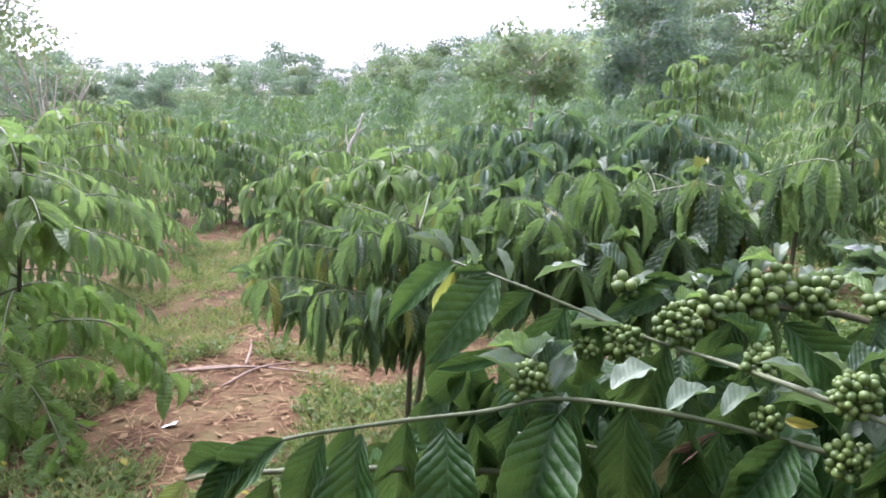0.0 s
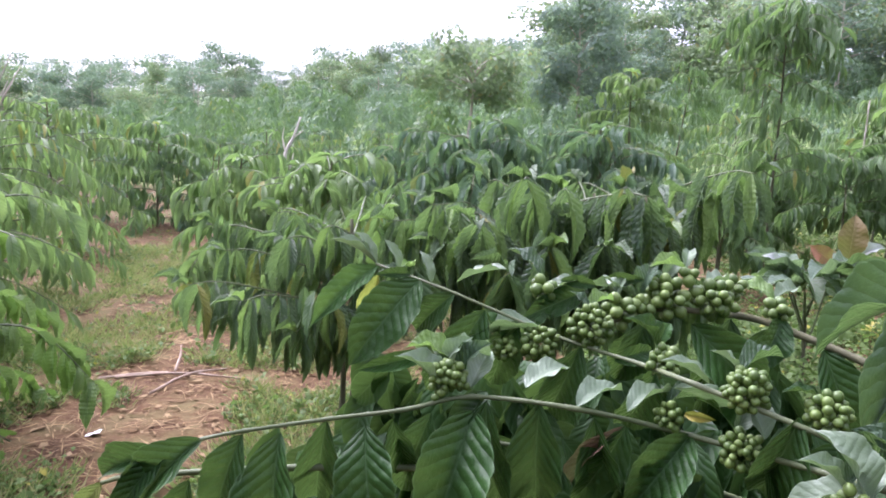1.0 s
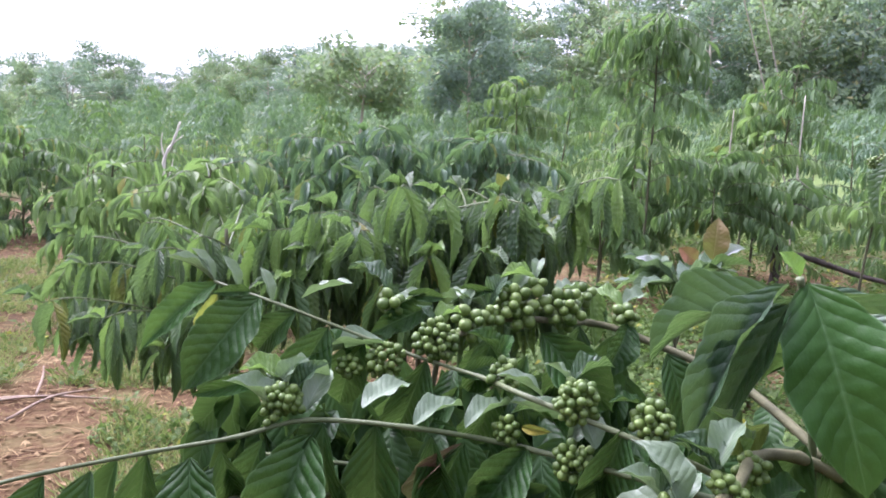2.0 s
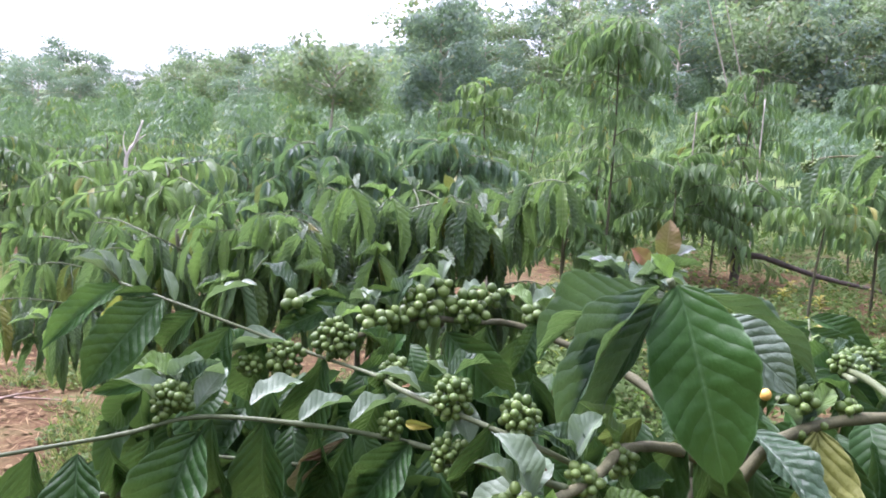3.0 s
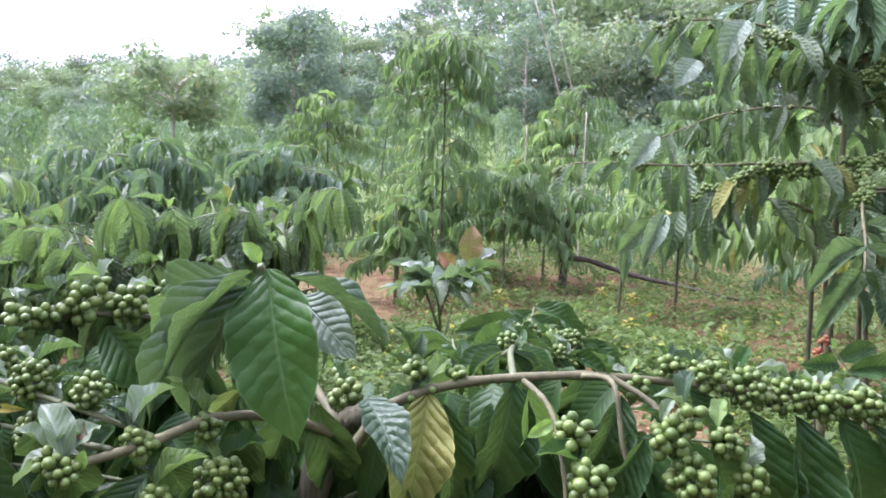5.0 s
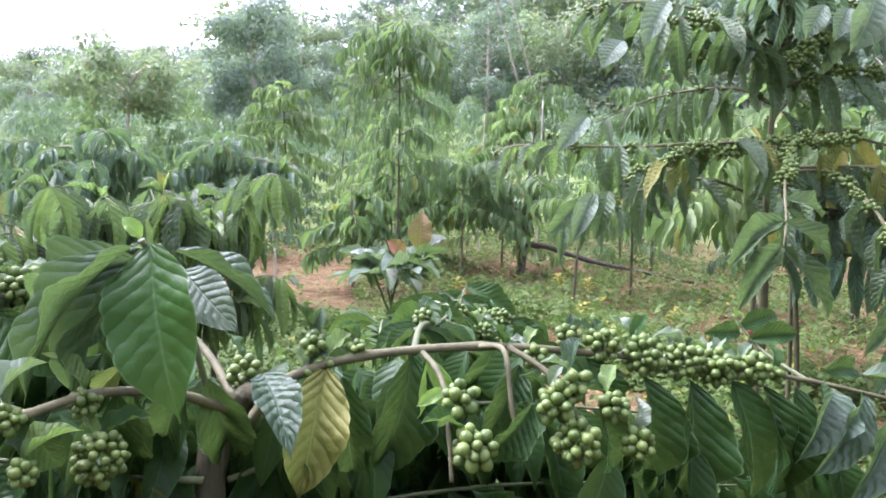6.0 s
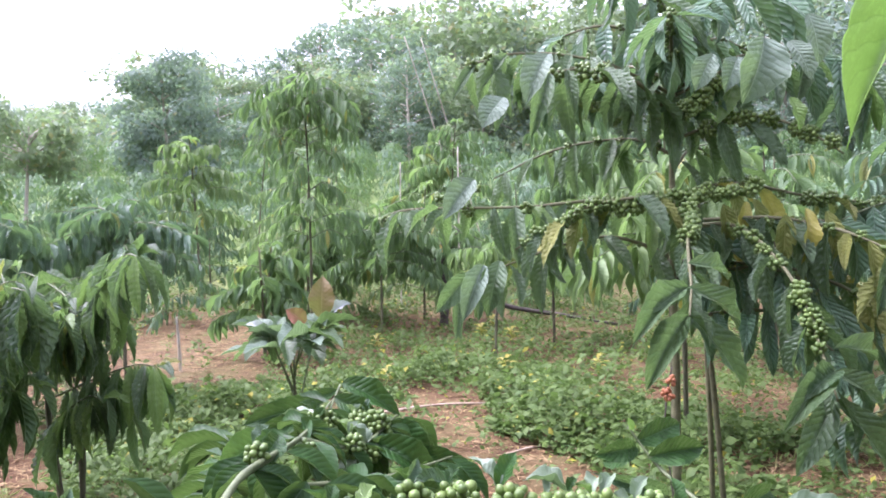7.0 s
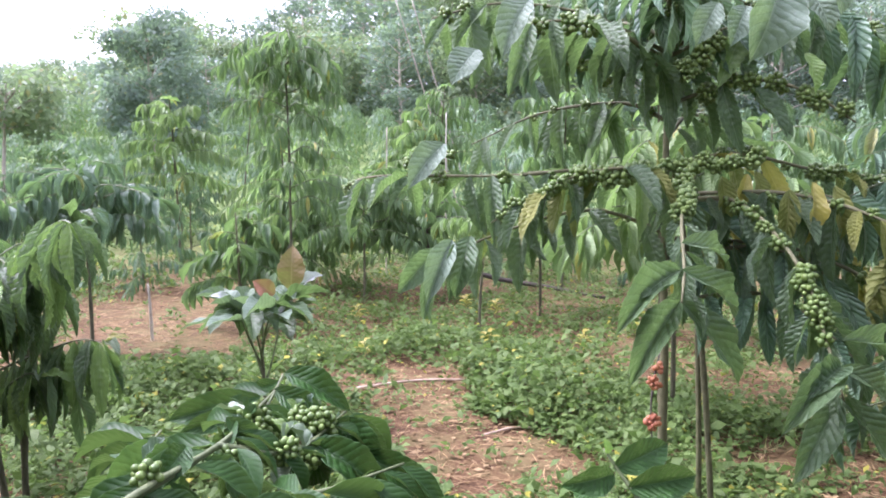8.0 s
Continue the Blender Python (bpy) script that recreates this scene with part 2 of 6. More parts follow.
# red earth with pale trash, browner and greener in patches
M_SOIL, n, l, p = nodes_of("red_soil")
co = n.new("ShaderNodeTexCoord").outputs["Object"]
big, midn, fine = noise_node(n, l, 0.55, 4, co), noise_node(n, l, 4.0, 6, co, 0.65), noise_node(n, l, 38.0, 6, co, 0.75)
earth = ramp(n, l, midn, [(0.3, (0.034, 0.018, 0.009)), (0.5, (0.078, 0.043, 0.020)), (0.72, (0.112, 0.074, 0.036))])
trash = ramp(n, l, fine, [(0.35, (0.042, 0.029, 0.010)), (0.62, (0.145, 0.095, 0.046))])
col = mix_col(n, l, math_node(n, l, "MULTIPLY", math_node(n, l, "GREATER_THAN", fine, 0.5), 0.55), earth, trash)
mossy = math_node(n, l, "MULTIPLY", math_node(n, l, "SMOOTH_MIN", math_node(n, l, "MAXIMUM", math_node(n, l, "MULTIPLY_ADD", math_node(n, l, "MULTIPLY_ADD", midn, 0.8, math_node(n, l, "MULTIPLY", big, 0.4)), 4.0, -2.2), 0.0), 1.0, 0.2), 0.5)
col = mix_col(n, l, mossy, col, (0.11, 0.13, 0.045))
place = n.new("ShaderNodeSeparateXYZ")
l.new(co, place.inputs[0])
away = math_node(n, l, "MULTIPLY_ADD", place.outputs[0], 0.5, math_node(n, l, "MULTIPLY", place.outputs[1], 0.85))
sward = math_node(n, l, "MINIMUM", math_node(n, l, "MAXIMUM", math_node(n, l, "MULTIPLY_ADD", math_node(n, l, "MULTIPLY_ADD", midn, 6.0, away), 0.25, -3.2), 0.0), 0.92)
col = mix_col(n, l, sward, col, mix_col(n, l, fine, (0.06, 0.11, 0.03), (0.14, 0.19, 0.06)))
l.new(col, p.inputs["Base Color"])
p.inputs["Roughness"].default_value = 0.95
p.inputs["Specular IOR Level"].default_value = 0.12
bump = n.new("ShaderNodeBump")
bump.inputs["Strength"].default_value, bump.inputs["Distance"].default_value = 0.5, 0.02
l.new(math_node(n, l, "ADD", midn, math_node(n, l, "MULTIPLY", fine, 0.5)), bump.inputs["Height"])
l.new(bump.outputs[0], p.inputs["Normal"])


# ---- ground ----
def ground_z(x, y):
    """Gentle rise away from the path, then the hillside."""
    s = max(0.0, 0.85 * y + 0.5 * x - 9.0)
    s = s if s < 60 else 60 + (s - 60) * 0.2
    steep = 0.14 + 0.045 * min(1.0, max(0.0, x / 15.0))
    near = 0.05 + 0.03 * max(-60, min(y, 60)) + 0.02 * max(-60, min(x, 60))
    return near + steep * s * s / (s + 6.0)


def bumpy_z(x, y):
    fade = max(0.0, 1.0 - math.hypot(x, y) / 30.0)
    return ground_z(x, y) + fade * (0.05 * noise.noise((x * 0.9, y * 0.9, 0.3)) + 0.018 * noise.noise((x * 4.1, y * 4.1, 1.7)))


def spread_axis(lo, hi, near_lo, near_hi, fine_step, growth):
    """Coordinates close together near the path and ever wider apart towards the horizon."""
    mid = list(np.arange(near_lo, near_hi + 1e-6, fine_step))
    up, step = [mid[-1]], fine_step
    while up[-1] < hi:
        step *= growth
        up.append(up[-1] + step)
    down, step = [mid[0]], fine_step
    while down[-1] > lo:
        step *= growth
        down.append(down[-1] - step)
    return down[:0:-1] + mid + up[1:]


def grid_mesh(name, xs, ys, z):
    verts = [(x, y, z(x, y)) for y in ys for x in xs]
    w = len(xs)
    faces = [(j * w + i, j * w + i + 1, (j + 1) * w + i + 1, (j + 1) * w + i) for j in range(len(ys) - 1) for i in range(w - 1)]
    me = bpy.data.meshes.new(name)
    me.from_pydata(verts, [], faces)
    me.shade_smooth()
    return me


me = grid_mesh("ground", spread_axis(-900, 900, -5, 8, 0.09, 1.16), spread_axis(-300, 1200, 0, 12, 0.09, 1.16), bumpy_z)
me.materials.append(M_SOIL)
ground = tagged(new("ground", me), "red earth with dry litter between coffee rows", "ground", kind="structure")


# ---- tools for plants ----
def frame_of(direction, up):
    """Axes with y along direction and z as near to up as can be."""
    y = Vector(direction).normalized()
    x = y.cross(Vector(up))
    if x.length < 1e-4:
        x = y.cross(Vector((0.3, 0.9, 0.2)))
    x.normalize()
    z = x.cross(y)
    return Matrix((x, y, z)).transposed()


def leaf_at(base, direction, up, length, width):
    m = frame_of(direction, up).to_4x4() @ Matrix.Diagonal((width, length, length, 1))
    m.translation = base
    return m


def leaf_shape(nl, nw, arch, fold, quilt, wave, veins, twist=0.0, curl=0.0, seed=0):
    """A pointed oval blade of unit length and width from the origin along +y: points, faces and the place on the blade of each point."""
    r = random.Random(seed)
    ph = r.random() * 6.28
    pts, uvs = [], []
    for j in range(nl + 1):
        v = j / nl
        half = 0.5 * (math.sin(math.pi * min(1.0, (v / 0.95) ** 0.9)) ** 0.72 if 0 < v < 0.95 else 0.0)
        half = max(half, 0.05 * (1.0 - v) / 0.12 if v > 0.88 else 0.0)
        half = max(half, 0.012)
        for i in range(nw + 1):
            u = 2 * i / nw - 1
            s = (v - 0.20 * abs(u)) * veins
            z = arch * 4 * v * (1 - v) + fold * abs(u) * half * 2
            z += quilt * (abs(math.sin(math.pi * s)) - 0.5) * min(1.0, 3 * abs(u)) * (half * 2)
            rib = quilt * 2.5 * (abs(math.sin(math.pi * s)) - 0.5)
            z += wave * u * u * math.sin(ph + v * 15 + (2.0 if u > 0 else 0.0)) * half * 2
            z += twist * u * half * (v - 0.3) - curl * v ** 3
            x = u * half * (1 + (0.025 * math.sin(v * 26 + ph) + rib) * abs(u))
            pts.append((x, v, z))
            uvs.append((0.5 + 0.5 * u, v))
    w = nw + 1
    faces = [(j * w + i, j * w + i + 1, (j + 1) * w + i + 1, (j + 1) * w + i) for j in range(nl) for i in range(nw)]
    return np.array(pts), np.array(faces), np.array(uvs)


def mesh_of(name, pts, faces, uvs, material):
    me = bpy.data.meshes.new(name)
    me.from_pydata(pts.tolist(), [], faces.tolist())
    lay = me.uv_layers.new(name="UVMap")
    lay.data.foreach_set("uv", uvs[faces.ravel()].astype(np.float32).ravel())
    me.materials.append(material)
    me.shade_smooth()
    return me


def joined_leaves(name, shapes, mats, material):
    """One mesh of many blades; shapes: a few blades to take turns."""
    ps, fs, us, k = [], [], [], 0
    for i, m in enumerate(mats):
        pts, faces, uvs = shapes[i % len(shapes)]
        a = np.array(m)
        ps.append(pts @ a[:3, :3].T + a[:3, 3])
        fs.append(faces + k)
        us.append(uvs)
        k += len(pts)
    return mesh_of(name, np.concatenate(ps), np.concatenate(fs), np.concatenate(us), material)


def smooth_path(pts, n=6):
    p = [Vector(q) for q in pts]
    p = [2 * p[0] - p[1], *p, 2 * p[-1] - p[-2]]
    out = []
    for i in range(1, len(p) - 2):
        a, b, c, d = p[i - 1 : i + 3]
        for k in range(n):
            s = k / n
            out.append(0.5 * (2 * b + (c - a) * s + (2 * a - 5 * b + 4 * c - d) * s * s + (3 * b - a - 3 * c + d) * s**3))
    out.append(p[-2])
    return out


def tube(path, r0, r1, sides=8, knot=0.0, every=5, rough=0.0, seed=0):
    """A tapered stem along a path, thicker at its nodes."""
    r = random.Random(seed)
    pts, faces, last = [], [], len(path) - 1
    for k, q in enumerate(path):
        d = (path[min(k + 1, last)] - path[max(k - 1, 0)]).normalized()
        f = frame_of(d, (0.13, 0.31, 0.94))
        rad = r0 + (r1 - r0) * k / last
        rad *= 1 + (knot if k % every == 0 else 0.0)
        for i in range(sides):
            a = 2 * math.pi * i / sides
            rr = rad * (1 + rough * (r.random() - 0.5))
            pts.append(q + f @ Vector((math.cos(a) * rr, 0, math.sin(a) * rr)))
    for k in range(last):
        for i in range(sides):
            j = (i + 1) % sides
            faces.append((k * sides + i, k * sides + j, (k + 1) * sides + j, (k + 1) * sides + i))
    faces.append(tuple(range(sides))[::-1])
    faces.append(tuple(last * sides + i for i in range(sides)))
    me = bpy.data.meshes.new("stem")
    me.from_pydata([tuple(q) for q in pts], [], faces)
    me.shade_smooth()
    return me


def part(name, me, material, parent, label="", m=None):
    """Links a mesh as one part under a thing or a part."""
    if material is not None and not me.materials:
        me.materials.append(material)
    ob = new(name, me)
    ob.parent = parent
    if m is not None:
        ob.matrix_basis = m
    return tagged(ob, label)


def thing(name, place, label, category, group="", turn=0.0):
    ob = new(name)
    ob.empty_display_size = 0.1
    ob.matrix_basis = pose(*place, 0, 0, turn)
    return tagged(ob, label, category, group)


# blades: close ones finely quilted, middle and far ones ever simpler
CLOSE = [leaf_shape(60, 6, 0.10, 0.18, 0.015, 0.042, 10, 0.08, 0.05, 1), leaf_shape(60, 6, 0.14, 0.28, 0.016, 0.05, 10, -0.16, 0.08, 2),
         leaf_shape(60, 6, 0.08, 0.12, 0.014, 0.034, 10, 0.08, 0.03, 3)]
FOLDED = [leaf_shape(50, 6, 0.12, 0.28, 0.010, 0.055, 10, 0.2, 0.1, 4), leaf_shape(50, 6, 0.10, 0.18, 0.010, 0.06, 10, -0.25, 0.06, 5)]
MIDDLE = [leaf_shape(50, 4, 0.12, 0.24, 0.052, 0.036, 12, 0.08, 0.04, 6), leaf_shape(50, 4, 0.08, 0.14, 0.055, 0.04, 12, -0.1, 0.08, 7)]
FULLER = [leaf_shape(20, 2, 0.12, 0.24, 0.022, 0.03, 10, 0.08, 0.04, 6), leaf_shape(20, 2, 0.08, 0.14, 0.024, 0.03, 10, -0.1, 0.08, 7)]
MEDIUM = [leaf_shape(8, 2, 0.10, 0.22, 0.0, 0.018, 10, 0.08, 0.04, 6), leaf_shape(8, 2, 0.07, 0.12, 0.0, 0.022, 10, -0.1, 0.08, 7)]
SIMPLE = [leaf_shape(5, 2, 0.10, 0.2, 0.0, 0.02, 8, 0.1, 0.05, 8), leaf_shape(5, 2, 0.06, 0.1, 0.0, 0.02, 8, -0.1, 0.1, 9)]
FAR = [leaf_shape(3, 2, 0.12, 0.2, 0.0, 0.0, 8, 0.0, 0.05, 10)]
SPRIG = [leaf_shape(2, 2, 0.12, 0.25, 0.0, 0.0, 3, 0.2, 0.05, 11), leaf_shape(2, 2, 0.05, 0.15, 0.0, 0.0, 3, -0.2, 0.05, 12)]

DIAMOND = [(np.array([(0, 0, 0), (0.5, 0.45, 0.08), (0, 1, 0), (-0.5, 0.5, 0.03)]), np.array([(0, 1, 2, 3)]), np.array([(0.5, 0), (1, 0.5), (0.5, 1), (0, 0.5)]))]
FLAT = [leaf_shape(2, 1, 0.02, 0.04, 0.0, 0.0, 3, 0.0, 0.0, 13), leaf_shape(2, 1, 0.03, -0.05, 0.0, 0.0, 3, 0.05, 0.0, 14)]

TWIGLEAF = [leaf_shape(2, 1, 0.1, 0.0, 0.0, 0.0, 3, 0.3, 0.05, 15), leaf_shape(2, 1, 0.15, 0.0, 0.0, 0.0, 3, -0.3, 0.1, 16)]

blade_meshes = {}


def blade(kind, i, material):
    """A shared mesh for single leaves."""
    shapes = {"close": CLOSE, "folded": FOLDED, "middle": MIDDLE, "simple": SIMPLE}[kind]
    key = (kind, i % len(shapes), material.name)
    if key not in blade_meshes:
        blade_meshes[key] = mesh_of("leaf", *shapes[key[1]], material)
    return blade_meshes[key]


def ball(rings=7, segs=10):
    """A coffee cherry: a slightly long ball with a small scar at its end, of radius 1."""
    pts, faces = [(0, 0, -1.05)], []
    for j in range(1, rings):
        a = math.pi * j / rings
        for i in range(segs):
            b = 2 * math.pi * i / segs
            pts.append((math.sin(a) * math.cos(b), math.sin(a) * math.sin(b), -1.08 * math.cos(a)))
    top = len(pts)
    pts += [(0.16 * math.cos(2 * math.pi * i / segs), 0.16 * math.sin(2 * math.pi * i / segs), 1.10) for i in range(segs)]
    pts.append((0, 0, 1.03))
    for i in range(segs):
        faces.append((0, 1 + (i + 1) % segs, 1 + i))
    for j in range(rings - 1):
        o, q = 1 + j * segs, 1 + (j + 1) * segs
        for i in range(segs):
            k = (i + 1) % segs
            faces.append((o + i, o + k, q + k, q + i))
    for i in range(segs):
        faces.append((top + i, top + (i + 1) % segs, top + segs))
    return pts, faces


def ball_mesh(material, name="cherry"):
    pts, faces = ball()
    me = bpy.data.meshes.new(name)
    me.from_pydata(pts, [], faces)
    me.shade_smooth()
    me.materials.append(material)
    return me


CHERRY = {"green": ball_mesh(M_CHERRY), "ripe": ball_mesh(M_RIPE), "gold": ball_mesh(M_GOLD)}


def cluster_poses(place, radius, size, r):
    """Cherries packed round a node: poses of single cherries of the given radius."""
    out = []
    for _ in range(400):
        d = Vector((r.gauss(0, 1), r.gauss(0, 1), r.gauss(0, 1))).normalized()
        q = d * max(radius - 0.7 * size, size * 0.6) * (0.4 + 0.6 * r.random() ** 0.5)
        s = size * r.uniform(0.72, 1.12)
        if all((q - o).length > 0.82 * (s + t) for o, _, t in out):
            out.append((q, d, s))
    poses = []
    for q, d, s in out:
        m = frame_of(d, (0.2, 0.5, 0.8)).to_4x4() @ Matrix.Rotation(-math.pi / 2, 4, "X") @ Matrix.Diagonal((s, s, s, 1))
        m.translation = Vector(place) + q
        poses.append(m)
    return poses


def cluster_mesh(poses, material, small=False):
    pts, faces = ball(5, 7) if small else ball(6, 9)
    pts = np.array(pts)
    ps, fs = [], []
    for k, m in enumerate(poses):
        a = np.array(m)
        ps.append(pts @ a[:3, :3].T + a[:3, 3])
        fs += [tuple(i + k * len(pts) for i in f) for f in faces]
    me = bpy.data.meshes.new("cherry_cluster")
    me.from_pydata(np.concatenate(ps).tolist(), [], fs)
    me.shade_smooth()
    me.materials.append(material)
    return me


# ---- the bearing coffee bush beside the path ----
BUSH_AT = Vector((0.74, 0.66, ground_z(0.74, 0.66)))
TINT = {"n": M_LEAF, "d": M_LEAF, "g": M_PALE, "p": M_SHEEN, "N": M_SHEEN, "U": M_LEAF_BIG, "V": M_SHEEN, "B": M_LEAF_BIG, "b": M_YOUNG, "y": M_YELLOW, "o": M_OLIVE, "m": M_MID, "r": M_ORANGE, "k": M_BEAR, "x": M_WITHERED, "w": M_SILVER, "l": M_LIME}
rb = random.Random(11)
single_cherries = [0]


def leaf_between(stem, origin, base, tip, width, tint, facing=(-0.2, -0.95, 0.35), detail="close"):
    """One leaf from its base to its tip, its face turned as near as can be towards facing."""
    base, tip = Vector(base), Vector(tip)
    way = tip - base
    length = max(way.length, 2.15 * width) if tint in "ndo" else way.length
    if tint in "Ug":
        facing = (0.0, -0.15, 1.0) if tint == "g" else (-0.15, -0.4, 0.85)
    calm = 1.0
    if tint in "BNV":
        facing, calm = {"B": (-0.5, -0.86, 0.05), "N": (-0.6, -0.4, 0.72), "V": (-0.4, -0.55, 0.75)}[tint], 0.3
    up = Vector(facing) + calm * Vector((rb.uniform(-0.25, 0.25), rb.uniform(-0.2, 0.2), rb.uniform(-0.2, 0.2)))
    kind = "folded" if tint in "gx" and detail == "close" else detail
    me = blade(kind, {"B": 2, "N": 0}.get(tint, rb.randrange(3)), TINT[tint])
    labels = {"b": "bright young leaf", "y": "yellow leaf", "o": "olive ageing leaf", "r": "orange withering leaf", "x": "dry brown curled leaf"}
    flat = 0.6 if tint == "g" else 1.0
    part("leaf", me, None, stem, labels.get(tint, ""), leaf_at(base - origin, way, up, length, width) @ Matrix.Diagonal((1, 1, flat, 1)))
    return base


def dress(bush, origin, pts, leaves, clusters, r0, r1, bark, size, rest):
    """A branch with its leaves, given by base, tip, width and tint, and its clusters, given by place and radius."""
    path = smooth_path([Vector(q) - origin for q in pts])
    stem = part("branch", tube(path, r0, r1, 10, 0.22, 6, 0.12, len(pts)), bark, bush)
    for base, tip, width, tint in leaves:
        leaf_between(stem, origin, base, tip, width, tint)
    for x, y, z, rad in clusters:
        # a pair of small leaves at the node
        for sgn in (-1, 1):
            if rb.random() < 0.8:
                way = Vector((sgn * rb.uniform(0.3, 1.0), rb.uniform(0.0, 0.8), rb.uniform(0.0, 0.9)))
                ln = rb.uniform(0.028, 0.068)
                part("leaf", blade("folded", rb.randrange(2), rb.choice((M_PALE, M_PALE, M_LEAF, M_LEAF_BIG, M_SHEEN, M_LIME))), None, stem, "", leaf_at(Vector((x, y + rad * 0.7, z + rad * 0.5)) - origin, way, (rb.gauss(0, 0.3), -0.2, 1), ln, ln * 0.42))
        poses = cluster_poses(Vector((x, y, z)) - origin, rad, size, rb)
        if single_cherries[0] + len(poses) <= 300:
            single_cherries[0] += len(poses)
            for m in poses:
                part("cherry", CHERRY["green"], None, stem, "", m)
        else:
            rest += poses
    return stem


def hang_leaves(stem, path, origin, r, share, spacing, length, detail, facing=None, start=0.15, droop=0.9, tints="n", jitter=0.25, out=None, most=None, slim=1.0):
    """Pairs of leaves along a branch path, hanging to both sides; as objects (as long as most allows), or gathered as poses in out."""
    total = sum((b - a).length for a, b in zip(path, path[1:]))
    run, nxt = 0.0, total * start
    for a, b in zip(path, path[1:]):
        seg = (b - a).length
        while nxt <= run + seg and seg > 0:
            q = a.lerp(b, (nxt - run) / seg)
            d = (b - a).normalized()
            side = d.cross(Vector((0, 0, 1)))
            side = side.normalized() if side.length > 1e-3 else Vector((1, 0, 0))
            for sgn in (-1, 1):
                if r.random() > share:
                    continue
                way = side * sgn * r.uniform(0.2, 0.6) + d * r.uniform(0.1, 0.45) + Vector((0, 0, -droop * r.uniform(0.8, 2.0)))
                way += Vector((r.gauss(0, jitter), r.gauss(0, jitter), r.gauss(0, jitter * 0.6)))
                up = (side * sgn * 0.8 + d * 0.3 + Vector((0, 0, 0.9))) if facing is None else Vector(facing)
                up += Vector((r.gauss(0, 0.3), r.gauss(0, 0.3), r.gauss(0, 0.2)))
                ln = length * r.uniform(0.7, 1.2)
                m = leaf_at(q + side * sgn * 0.006, way, up, ln, ln * slim * r.uniform(0.27, 0.35))
                if slim < 0.79:
                    m = m @ Matrix.Diagonal((1, 1, 0.6, 1))
                if out is not None and (most is None or most[0] <= 0):
                    out.append(m)
                else:
                    if most is not None:
                        most[0] -= 1
                    fresh = "m" in tints and nxt > 0.8 * total and r.random() < 0.22
                    part("leaf", blade(detail, r.randrange(3), TINT["l" if fresh else r.choice(tints)]), None, stem, "", m)
            nxt += spacing * r.uniform(0.8, 1.25)
        run += seg


